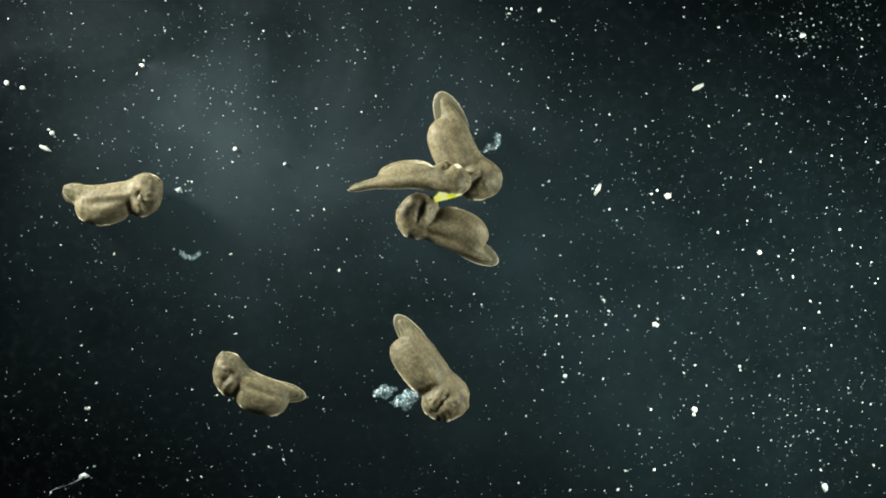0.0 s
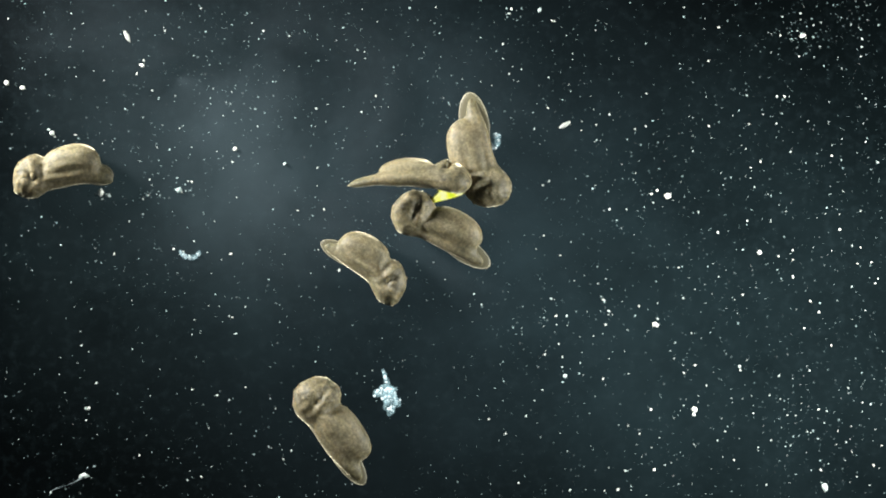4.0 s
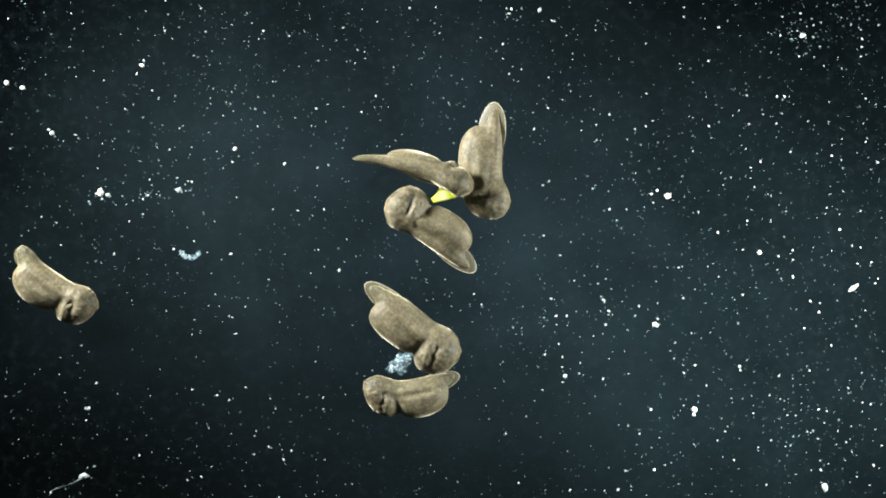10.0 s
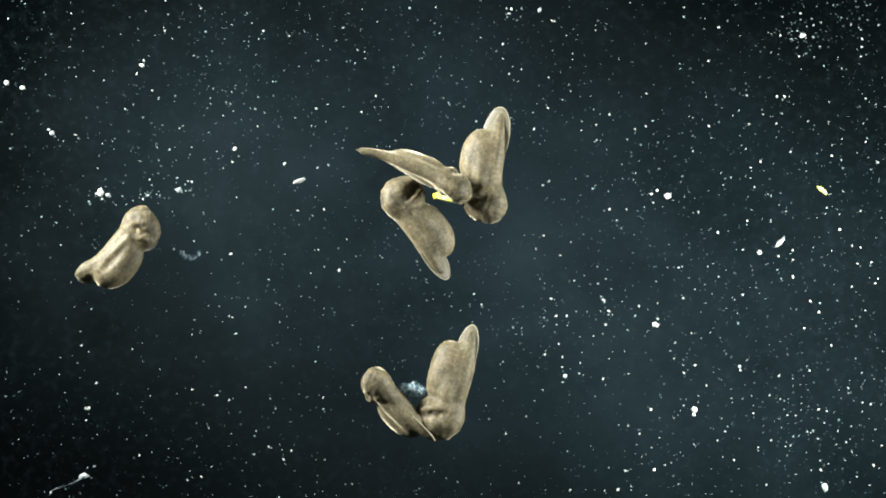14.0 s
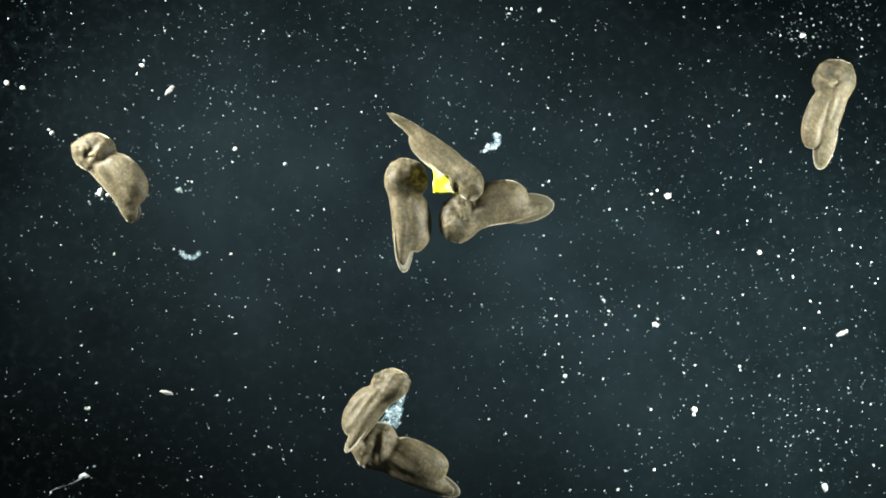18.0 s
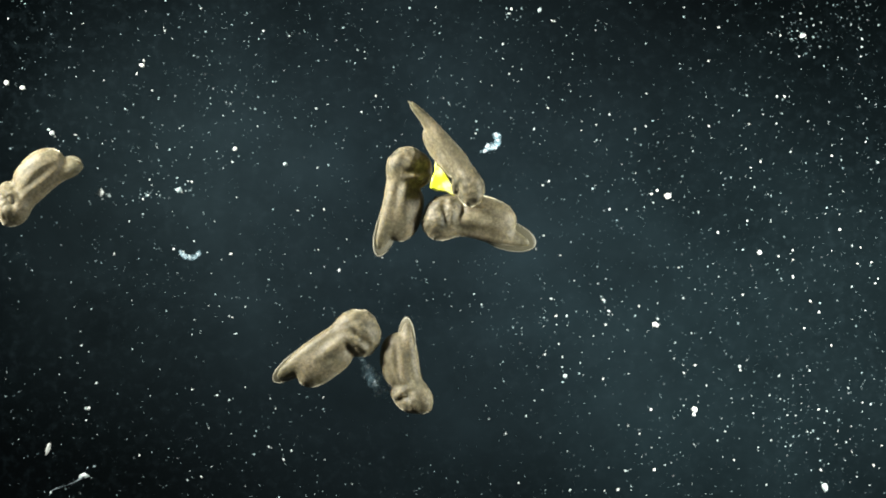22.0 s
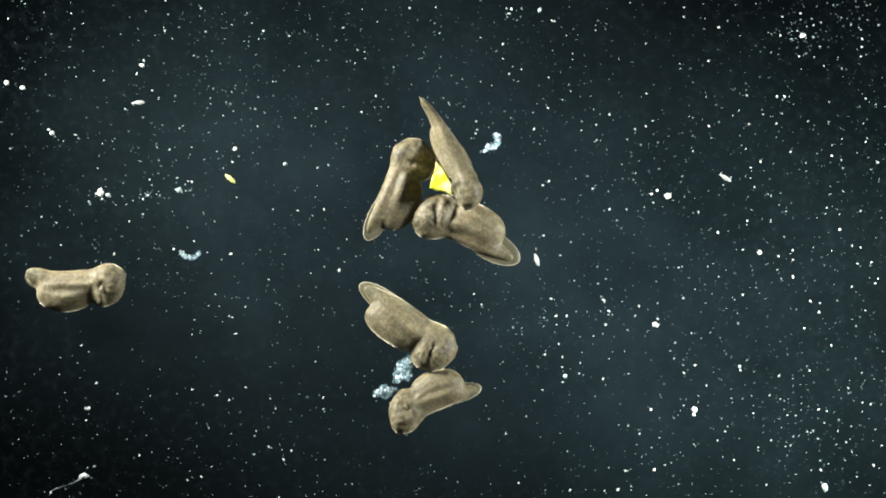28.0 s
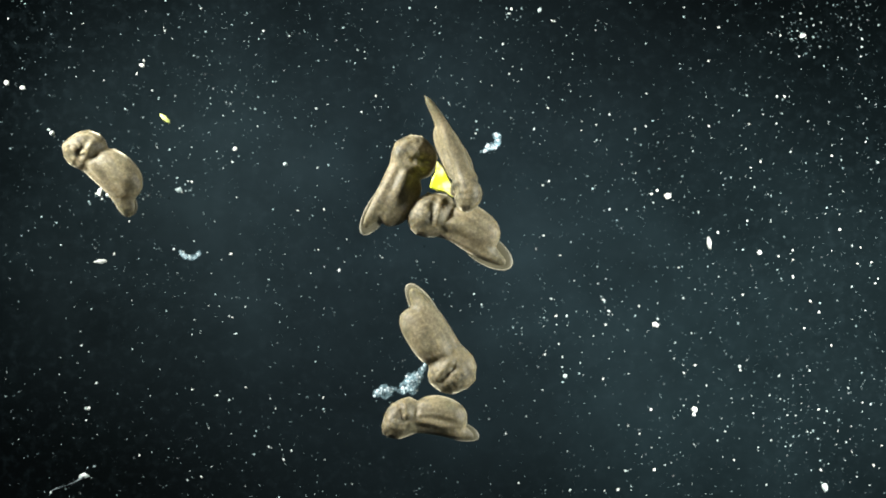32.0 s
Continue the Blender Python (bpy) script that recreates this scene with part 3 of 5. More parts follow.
for px, py, r in ((253, 379, 5.5), (380, 392, 5.5), (527, 373, 7), (574, 371, 6.5), (962, 417, 6.5), (1078, 371, 6.5), (1109, 371, 5.5), (1236, 376, 6.5), (1270, 412, 7), (1322, 391, 6),
                  (1486, 406, 7), (1523, 374, 6), (108, 434, 5.5), (202, 450, 6.5), (308, 441, 6.5), (325, 446, 5.5), (329, 457, 7), (343, 427, 5.5), (409, 450, 6.5), (563, 442, 6),
                  (574, 472, 6), (600, 478, 6.5), (677, 456, 6), (948, 441, 5.5), (991, 452, 6.5), (1010, 429, 7), (1057, 472, 5.5), (1201, 474, 5.5), (1344, 447, 8), (1378, 454, 5.5)):
    grain(px, py, r)
for px, py, r in ((1403, 444, 6.5), (1403, 460, 6.5), (1508, 435, 5.5), (1517, 467, 5.5), (1523, 438, 5.5), (1542, 465, 5.5), (126, 500, 5.5), (839, 521, 5.5), (852, 539, 6.5), (975, 529, 6.5),
                  (1016, 497, 5.5), (1064, 525, 6.5), (1067, 531, 5.5), (1070, 532, 6.5), (1209, 528, 7.5), (1272, 490, 6), (1314, 522, 6.5), (1403, 490, 7.5), (1434, 533, 6.5), (1507, 508, 6.5),
                  (1549, 502, 7), (1554, 494, 5.5), (162, 547, 5.5), (340, 593, 6), (344, 566, 5.5), (388, 542, 6), (411, 562, 6), (417, 591, 7), (434, 544, 6), (984, 560, 7)):
    grain(px, py, r)
for px, py, r in ((985, 575, 5.5), (1003, 559, 6.5), (1063, 551, 5.5), (1072, 575, 6), (1077, 551, 7), (1077, 557, 6), (1131, 542, 6), (1156, 578, 6), (1160, 575, 11), (1164, 565, 7),
                  (1224, 590, 5.5), (1423, 581, 6), (1449, 553, 6.5), (144, 612, 6), (234, 619, 6.5), (283, 654, 5.5), (964, 628, 6), (989, 609, 6), (995, 650, 7), (995, 632, 6),
                  (1027, 643, 6), (1186, 621, 5.5), (1193, 635, 6), (1195, 607, 6.5), (1230, 647, 7), (1309, 649, 7.5), (1310, 655, 7), (1433, 656, 6), (1471, 611, 6), (171, 678, 7)):
    grain(px, py, r)
for px, py, r in ((340, 690, 5.5), (384, 700, 6), (406, 708, 6.5), (435, 686, 5.5), (572, 704, 6.5), (946, 709, 6), (960, 690, 6), (1000, 666, 10), (1067, 671, 7), (1210, 660, 7.5),
                  (1210, 718, 6.5), (1250, 683, 5.5), (1294, 705, 6), (1362, 700, 6), (1379, 666, 6), (1381, 707, 7), (1403, 670, 5.5), (1418, 714, 5.5), (1501, 687, 6), (1526, 713, 6),
                  (152, 723, 7), (153, 744, 6), (157, 723, 8), (488, 724, 5.5), (865, 742, 6), (895, 768, 6), (931, 737, 7), (1112, 754, 6.5), (1132, 768, 6), (1152, 725, 7)):
    grain(px, py, r)
for px, py, r in ((1228, 734, 8), (1229, 725, 11), (1283, 764, 7), (1333, 732, 6), (1394, 735, 5.5), (1408, 736, 6.5), (1429, 764, 6), (1448, 725, 7.5), (1448, 777, 6.5), (1459, 749, 5.5),
                  (1463, 728, 5.5), (1483, 763, 5.5), (1507, 755, 5.5), (1526, 729, 5.5), (1549, 760, 6), (247, 806, 6), (476, 791, 6), (502, 813, 6), (516, 798, 6), (1107, 834, 7.5),
                  (1158, 832, 7.5), (1177, 823, 6), (1188, 819, 5.5), (1228, 786, 5.5), (1270, 780, 7), (1299, 815, 5.5), (1342, 792, 5.5), (1364, 780, 7), (1399, 789, 6), (1453, 832, 6.5)):
    grain(px, py, r)
for px, py, r in ((1466, 821, 6.5), (1498, 783, 5.5), (1546, 824, 7), (1560, 789, 6.5), (90, 872, 7), (141, 845, 7), (149, 842, 12), (157, 843, 6), (332, 850, 7), (356, 844, 6),
                  (918, 855, 6.5), (1009, 868, 7), (1070, 869, 6), (1094, 867, 7.5), (1117, 861, 6), (1356, 858, 5.5), (1454, 854, 6), (1460, 863, 13), (1516, 844, 5.5), (1539, 859, 5.5)):
    grain(px, py, r)

for px, py, r in ((73, 52, 4.5), (122, 36, 3), (126, 24, 4), (132, 51, 3), (147, 42, 4), (258, 20, 5), (290, 49, 4), (318, 32, 2.5), (327, 35, 2.5), (337, 41, 3.2),
                  (363, 36, 4.5), (377, 32, 3), (394, 50, 4.5), (400, 50, 4), (434, 27, 4.5), (456, 33, 3), (502, 15, 3), (507, 57, 3.2), (520, 54, 3.2), (526, 19, 4),
                  (538, 54, 4.5), (545, 58, 3.2), (592, 47, 4), (601, 51, 3), (615, 43, 4), (626, 43, 3), (640, 52, 3), (641, 17, 4.5), (668, 39, 4.5), (690, 53, 3.5)):
    small_grain(px, py, r)
for px, py, r in ((728, 1, 3.2), (742, 18, 3), (762, 37, 4), (773, 31, 3), (781, 47, 5), (836, 43, 4), (850, 32, 3), (866, 34, 3), (875, 39, 4), (894, 35, 4),
                  (899, 24, 5), (909, 34, 4), (914, 19, 4), (925, 45, 4), (960, 38, 5), (989, 32, 4), (1015, 52, 5), (1058, 37, 4), (1073, 43, 4), (1240, 32, 5),
                  (1246, 51, 4), (1247, 33, 5), (1272, 9, 4), (1338, 7, 4), (1352, 31, 4.5), (1360, 58, 4), (1371, 58, 4), (1374, 52, 3.5), (1400, 40, 5), (1400, 55, 3.5)):
    small_grain(px, py, r)
for px, py, r in ((1406, 41, 5), (1417, 35, 5), (1423, 12, 4.5), (1452, 53, 5), (1462, 56, 4.5), (1470, 25, 4), (1506, 40, 4), (1508, 24, 3.5), (1520, 49, 4.5), (1534, 10, 5),
                  (1535, 36, 4.5), (1540, 8, 4.5), (27, 77, 4), (42, 108, 4), (124, 83, 4), (125, 70, 4), (128, 62, 2.5), (150, 62, 2.5), (170, 69, 3.2), (193, 64, 3),
                  (245, 72, 4), (263, 99, 4), (305, 69, 4.5), (365, 100, 3.2), (367, 107, 3), (371, 115, 5), (376, 91, 5), (382, 60, 3.5), (390, 113, 4.5), (432, 73, 4)):
    small_grain(px, py, r)
for px, py, r in ((440, 74, 3.5), (440, 82, 3), (463, 60, 5), (463, 100, 3), (491, 62, 3.2), (505, 84, 2.5), (512, 77, 3), (513, 116, 3), (527, 79, 2.5), (529, 118, 4.5),
                  (551, 64, 3), (551, 117, 3), (561, 62, 4.5), (562, 70, 4), (595, 72, 4), (609, 62, 2.5), (620, 108, 4.5), (627, 114, 3), (640, 62, 3.2), (645, 92, 5),
                  (646, 104, 4.5), (651, 96, 4.5), (653, 75, 3.2), (723, 65, 5), (728, 83, 3.5), (750, 93, 4), (753, 83, 4.5), (769, 62, 3.5), (776, 115, 2.5), (780, 101, 4)):
    small_grain(px, py, r)
for px, py, r in ((784, 70, 3.2), (833, 98, 3), (843, 73, 4.5), (855, 115, 2.5), (869, 105, 3.2), (899, 69, 3.2), (907, 118, 5), (923, 114, 3), (944, 99, 3.2), (960, 81, 3),
                  (1003, 63, 5), (1013, 95, 5), (1013, 106, 4.5), (1020, 70, 3.5), (1022, 62, 4), (1036, 118, 4), (1067, 78, 2.5), (1082, 100, 4), (1095, 105, 4), (1120, 117, 2.5),
                  (1203, 113, 5), (1270, 88, 4), (1345, 92, 4.5), (1353, 84, 4), (1365, 93, 5), (1365, 60, 4), (1392, 68, 4), (1395, 60, 4), (1398, 70, 4), (1404, 72, 4)):
    small_grain(px, py, r)
for px, py, r in ((1408, 68, 4.5), (1427, 75, 5), (1436, 81, 5), (1441, 101, 5), (1447, 75, 3.5), (1457, 70, 4.5), (1483, 102, 4.5), (1510, 63, 5), (1537, 73, 4), (1547, 97, 3),
                  (6, 154, 4), (92, 172, 3), (97, 170, 2.5), (114, 143, 3.2), (122, 120, 4), (132, 120, 4), (166, 126, 4), (188, 173, 3), (200, 126, 2.5), (223, 171, 3.2),
                  (281, 176, 5), (310, 170, 4.5), (369, 153, 4), (372, 174, 4.5), (378, 157, 4), (410, 163, 4.5), (416, 157, 4), (417, 152, 4.5), (425, 124, 4.5), (436, 150, 3)):
    small_grain(px, py, r)
for px, py, r in ((457, 142, 2.5), (488, 145, 4), (503, 125, 4), (503, 175, 3), (509, 170, 3.2), (517, 175, 3.2), (524, 172, 3), (553, 125, 3), (580, 136, 3), (685, 149, 5),
                  (697, 125, 3.2), (728, 150, 4), (757, 144, 4.5), (771, 126, 3), (774, 135, 3), (785, 174, 4.5), (818, 140, 4), (826, 154, 4), (841, 137, 3), (851, 145, 5),
                  (870, 152, 4), (909, 142, 4), (917, 144, 4), (943, 131, 3.2), (954, 152, 4), (966, 178, 3.5), (978, 161, 4.5), (980, 148, 2.5), (996, 178, 4.5), (998, 157, 3.2)):
    small_grain(px, py, r)
for px, py, r in ((1007, 150, 4), (1009, 120, 4.5), (1010, 162, 4.5), (1027, 171, 4), (1046, 170, 4), (1078, 141, 4.5), (1085, 130, 4), (1095, 164, 4.5), (1100, 171, 4.5), (1135, 172, 4),
                  (1157, 150, 3.5), (1233, 125, 2), (1250, 172, 5), (1292, 125, 4), (1315, 169, 4.5), (1330, 161, 3), (1362, 120, 2.5), (1397, 171, 4), (1418, 123, 4), (1498, 123, 5),
                  (1526, 166, 4.5), (1540, 151, 4), (1561, 138, 3.2), (21, 238, 5), (72, 221, 2.5), (75, 218, 2.5), (173, 191, 3.5), (177, 236, 3), (225, 195, 4), (236, 185, 5)):
    small_grain(px, py, r)
for px, py, r in ((253, 208, 5), (272, 239, 3), (274, 225, 3), (288, 222, 3.2), (288, 234, 3), (309, 180, 3.2), (324, 223, 4), (345, 183, 4), (373, 184, 5), (395, 205, 5),
                  (408, 184, 5), (413, 197, 4), (417, 218, 3.5), (443, 192, 4), (444, 232, 3.5), (456, 224, 5), (482, 188, 3), (493, 225, 4), (500, 229, 3), (552, 200, 3),
                  (555, 238, 4), (555, 212, 3), (558, 224, 4), (577, 216, 4.5), (580, 185, 5), (592, 238, 2.5), (608, 189, 5), (614, 227, 4), (650, 203, 4), (663, 190, 4)):
    small_grain(px, py, r)
for px, py, r in ((673, 213, 5), (674, 190, 4), (683, 183, 3.5), (687, 190, 4), (712, 238, 4), (733, 203, 3.5), (790, 205, 5), (796, 186, 5), (813, 183, 4.5), (821, 189, 4.5),
                  (857, 223, 3.5), (865, 226, 5), (872, 218, 5), (904, 209, 5.5), (906, 229, 3.5), (909, 212, 3.5), (950, 184, 4), (967, 186, 4), (968, 232, 3), (995, 205, 4),
                  (1014, 208, 4), (1030, 215, 5), (1046, 224, 3.2), (1051, 194, 4.5), (1062, 202, 5), (1067, 239, 4.5), (1085, 213, 4), (1157, 238, 4.5), (1172, 195, 4.5), (1208, 235, 3)):
    small_grain(px, py, r)
for px, py, r in ((1220, 206, 4), (1223, 233, 4), (1226, 208, 5), (1243, 212, 4), (1267, 186, 4.5), (1297, 205, 4.5), (1366, 190, 3.5), (1378, 233, 4), (1404, 185, 4.5), (1430, 215, 4.5),
                  (1441, 222, 4.5), (1466, 219, 4.5), (1467, 181, 5), (1484, 205, 3.2), (1493, 230, 4), (1517, 190, 4), (1528, 219, 4.5), (23, 261, 4), (45, 261, 4.5), (83, 259, 2.5),
                  (103, 248, 5), (106, 260, 3.2), (170, 240, 3), (173, 298, 5), (181, 254, 4), (199, 250, 4.5), (203, 246, 4.5), (222, 292, 3.5), (228, 258, 3), (232, 268, 3.5)):
    small_grain(px, py, r)
for px, py, r in ((235, 263, 3), (240, 270, 3), (245, 262, 3), (246, 273, 3), (247, 285, 4.5), (277, 255, 4.5), (278, 261, 4), (281, 284, 5), (285, 294, 4.5), (312, 284, 3.2),
                  (334, 280, 3), (339, 261, 4.5), (372, 280, 2.5), (384, 268, 4), (387, 281, 4), (395, 298, 5), (395, 276, 2.5), (412, 254, 3.2), (423, 277, 5), (448, 271, 3.2),
                  (527, 280, 3), (590, 280, 3), (594, 254, 4.5), (597, 264, 3), (606, 262, 4), (609, 248, 4), (658, 280, 4), (667, 259, 4.5), (684, 259, 5), (690, 260, 5)):
    small_grain(px, py, r)
for px, py, r in ((700, 249, 4), (834, 245, 5), (839, 245, 5), (938, 241, 3.5), (945, 252, 5), (955, 255, 4), (964, 249, 3), (1019, 266, 5), (1027, 279, 2.5), (1030, 247, 3.5),
                  (1048, 272, 3.5), (1052, 251, 4.5), (1062, 249, 4), (1074, 265, 3.5), (1101, 291, 4.5), (1117, 270, 5), (1131, 285, 4.5), (1135, 268, 2.5), (1180, 263, 3), (1195, 277, 5),
                  (1224, 262, 5), (1226, 241, 4.5), (1230, 243, 5), (1244, 286, 3), (1247, 276, 2.5), (1248, 297, 3), (1259, 244, 5), (1288, 262, 3.2), (1312, 258, 4.5), (1320, 264, 5)):
    small_grain(px, py, r)
for px, py, r in ((1333, 252, 3), (1348, 266, 2.5), (1369, 290, 4), (1374, 243, 4.5), (1402, 264, 4), (1433, 259, 3), (1455, 294, 3.2), (1490, 246, 5), (1528, 268, 3), (1551, 285, 5),
                  (92, 335, 3), (222, 311, 3), (247, 350, 5), (249, 345, 4), (256, 306, 4.5), (258, 345, 4.5), (261, 340, 5), (265, 318, 4.5), (266, 342, 5), (269, 328, 4.5),
                  (270, 310, 3.2), (277, 344, 4.5), (280, 307, 4.5), (283, 346, 5), (290, 316, 4), (291, 351, 4.5), (315, 315, 3.2), (329, 338, 5), (333, 321, 4.5), (419, 350, 5)):
    small_grain(px, py, r)
for px, py, r in ((518, 315, 3), (527, 332, 5), (561, 329, 5.5), (588, 312, 3), (606, 316, 5), (612, 322, 4), (617, 321, 4.5), (973, 320, 5), (979, 359, 4.5), (1003, 321, 3.5),
                  (1053, 333, 4.5), (1054, 329, 4.5), (1071, 341, 3.2), (1084, 328, 4), (1096, 336, 3), (1112, 317, 5), (1120, 307, 5), (1121, 318, 4.5), (1125, 307, 5), (1125, 324, 5),
                  (1149, 343, 5), (1157, 331, 3), (1191, 355, 5), (1201, 357, 4), (1205, 322, 4.5), (1219, 340, 5), (1254, 338, 5), (1272, 345, 4.5), (1276, 307, 4.5), (1320, 312, 4)):
    small_grain(px, py, r)
for px, py, r in ((1328, 315, 5), (1330, 303, 4.5), (1345, 303, 3), (1359, 344, 4.5), (1401, 307, 3), (1414, 300, 4.5), (1467, 345, 4.5), (1469, 330, 4.5), (1470, 344, 5), (1486, 345, 3),
                  (1500, 355, 2.5), (1534, 337, 2.5), (1555, 322, 4.5), (51, 409, 4), (62, 403, 5), (62, 395, 4), (124, 373, 5), (176, 418, 4.5), (205, 363, 4.5), (205, 406, 3.2),
                  (216, 419, 4.5), (224, 362, 4), (250, 404, 3.2), (252, 385, 4.5), (261, 371, 4), (273, 402, 5), (305, 374, 4), (360, 376, 4.5), (361, 379, 5), (365, 397, 3.5)):
    small_grain(px, py, r)
for px, py, r in ((425, 414, 4.5), (503, 414, 3), (529, 398, 5.5), (548, 388, 4.5), (575, 389, 3.5), (975, 389, 4.5), (1020, 397, 4.5), (1030, 384, 4), (1069, 373, 5), (1100, 404, 4.5),
                  (1120, 404, 2.5), (1122, 416, 5), (1130, 383, 4.5), (1173, 366, 4), (1201, 378, 3), (1227, 377, 5), (1289, 409, 4), (1298, 363, 3), (1308, 404, 3.2), (1308, 399, 3.2),
                  (1332, 373, 3), (1364, 390, 5), (1364, 393, 4.5), (1379, 363, 4.5), (1390, 380, 4), (1391, 374, 4.5), (1403, 386, 4), (1446, 386, 4), (1461, 379, 5), (1486, 380, 5)):
    small_grain(px, py, r)
for px, py, r in ((1518, 405, 2.5), (1541, 392, 2.5), (1558, 373, 2.5), (1560, 386, 5), (9, 451, 3.5), (89, 456, 4.5), (150, 479, 3.5), (155, 465, 4.5), (168, 440, 4), (228, 465, 3.2),
                  (268, 460, 4), (277, 441, 4.5), (286, 444, 3), (318, 450, 4), (335, 452, 5), (345, 453, 5), (367, 447, 4.5), (392, 460, 4.5), (405, 451, 5), (430, 467, 4),
                  (452, 450, 3.2), (460, 443, 4.5), (479, 445, 3), (500, 468, 4.5), (504, 450, 4.5), (557, 443, 4.5), (599, 440, 5.5), (609, 464, 4.5), (614, 424, 5), (630, 454, 5.5)):
    small_grain(px, py, r)
for px, py, r in ((673, 453, 4.5), (738, 463, 4.5), (739, 470, 4.5), (744, 478, 5.5), (767, 464, 5), (811, 463, 4), (847, 470, 3.5), (892, 465, 3.5), (921, 433, 3), (946, 458, 4),
                  (955, 420, 4.5), (964, 452, 5), (1001, 475, 3.2), (1041, 439, 4), (1047, 423, 5), (1051, 467, 3.5), (1075, 478, 5), (1115, 475, 3.2), (1120, 448, 4.5), (1158, 473, 5),
                  (1161, 472, 4.5), (1181, 474, 5), (1220, 431, 5), (1223, 460, 4), (1226, 470, 2.5), (1262, 467, 4.5), (1300, 429, 4.5), (1352, 423, 4.5), (1358, 430, 4.5), (1359, 467, 4.5)):
    small_grain(px, py, r)
for px, py, r in ((1362, 449, 3), (1399, 449, 4.5), (1417, 466, 4), (1420, 434, 2.5), (1439, 438, 4.5), (1470, 472, 3), (1472, 444, 4.5), (1477, 478, 4.5), (1488, 422, 4.5), (1494, 448, 4.5),
                  (1513, 451, 3.2), (1530, 423, 3.2), (18, 493, 4), (60, 487, 3), (84, 532, 3.2), (154, 535, 3.5), (201, 495, 3), (211, 505, 4.5), (233, 532, 4), (236, 491, 4),
                  (240, 506, 3), (260, 486, 4), (273, 503, 4), (297, 495, 3.5), (314, 484, 5), (316, 523, 3.5), (349, 483, 3.2), (374, 484, 4.5), (398, 525, 3.2), (415, 490, 3.2)):
    small_grain(px, py, r)
for px, py, r in ((439, 528, 5.5), (454, 531, 3.2), (485, 513, 4), (499, 492, 3), (533, 525, 5.5), (548, 527, 5.5), (550, 484, 4.5), (556, 532, 5), (600, 508, 5), (600, 496, 3),
                  (649, 483, 4.5), (729, 492, 5.5), (736, 493, 5.5), (755, 532, 5), (767, 530, 5), (787, 522, 4.5), (787, 495, 5), (795, 525, 4.5), (830, 482, 4), (831, 539, 4.5),
                  (877, 485, 4.5), (897, 501, 4), (900, 517, 4), (963, 511, 4.5), (964, 501, 4), (981, 531, 5), (984, 537, 4.5), (1008, 498, 5), (1024, 507, 5), (1034, 488, 4.5)):
    small_grain(px, py, r)
for px, py, r in ((1058, 502, 5), (1072, 494, 5), (1101, 534, 5), (1106, 514, 4.5), (1120, 506, 4.5), (1130, 498, 2.5), (1164, 537, 5), (1173, 487, 4.5), (1207, 523, 5), (1219, 492, 5),
                  (1220, 480, 2.5), (1230, 512, 4.5), (1247, 504, 4.5), (1249, 537, 4.5), (1252, 480, 3.2), (1260, 520, 4), (1266, 498, 4.5), (1296, 527, 5), (1300, 531, 4.5), (1338, 501, 2.5),
                  (1360, 533, 2.5), (1366, 500, 3.2), (1384, 497, 3.2), (1426, 515, 5), (1452, 517, 3.2), (1482, 532, 4.5), (1538, 501, 3), (1539, 492, 4), (32, 547, 3.2), (92, 590, 3)):
    small_grain(px, py, r)
for px, py, r in ((117, 564, 4.5), (132, 543, 4.5), (143, 587, 4.5), (278, 595, 4.5), (282, 553, 3.2), (341, 583, 4.5), (354, 590, 5), (355, 586, 5), (369, 541, 5), (382, 560, 4),
                  (394, 570, 4), (406, 560, 5.5), (495, 540, 5), (499, 594, 3), (500, 547, 4.5), (508, 560, 5), (510, 580, 4.5), (521, 582, 4.5), (572, 558, 4.5), (573, 546, 4),
                  (592, 553, 5.5), (799, 542, 4.5), (815, 550, 4.5), (836, 570, 4), (865, 549, 4), (870, 562, 4), (923, 581, 5), (923, 587, 4.5), (924, 592, 5.5), (958, 573, 4)):
    small_grain(px, py, r)
for px, py, r in ((962, 578, 5), (965, 544, 3.2), (982, 588, 4), (1004, 576, 4.5), (1006, 571, 4.5), (1015, 590, 4.5), (1026, 596, 5), (1039, 552, 5), (1043, 560, 4), (1050, 595, 5.5),
                  (1067, 591, 5.5), (1076, 565, 3.2), (1084, 557, 4), (1110, 584, 5), (1112, 586, 4.5), (1142, 595, 5), (1146, 586, 4), (1168, 574, 5), (1229, 590, 5), (1241, 599, 4.5),
                  (1262, 581, 4.5), (1281, 550, 5), (1285, 546, 4.5), (1300, 550, 4.5), (1305, 555, 5), (1322, 596, 3.2), (1354, 596, 2.5), (1363, 592, 3.2), (1410, 548, 4), (1461, 573, 4.5)):
    small_grain(px, py, r)
for px, py, r in ((1479, 572, 4.5), (1500, 590, 3), (1508, 566, 4.5), (1531, 550, 5), (1540, 597, 2.5), (11, 652, 3.5), (12, 659, 5), (107, 633, 4.5), (128, 630, 4.5), (138, 643, 5),
                  (157, 623, 5), (250, 631, 4), (252, 608, 3), (253, 640, 5), (301, 605, 3), (347, 632, 5), (360, 640, 4.5), (478, 650, 5), (480, 605, 3), (487, 643, 4.5),
                  (563, 620, 3.5), (585, 619, 4.5), (659, 656, 5.5), (673, 623, 3.5), (718, 637, 3), (835, 631, 5), (932, 648, 4), (966, 621, 4), (1030, 624, 5.5), (1032, 604, 3)):
    small_grain(px, py, r)
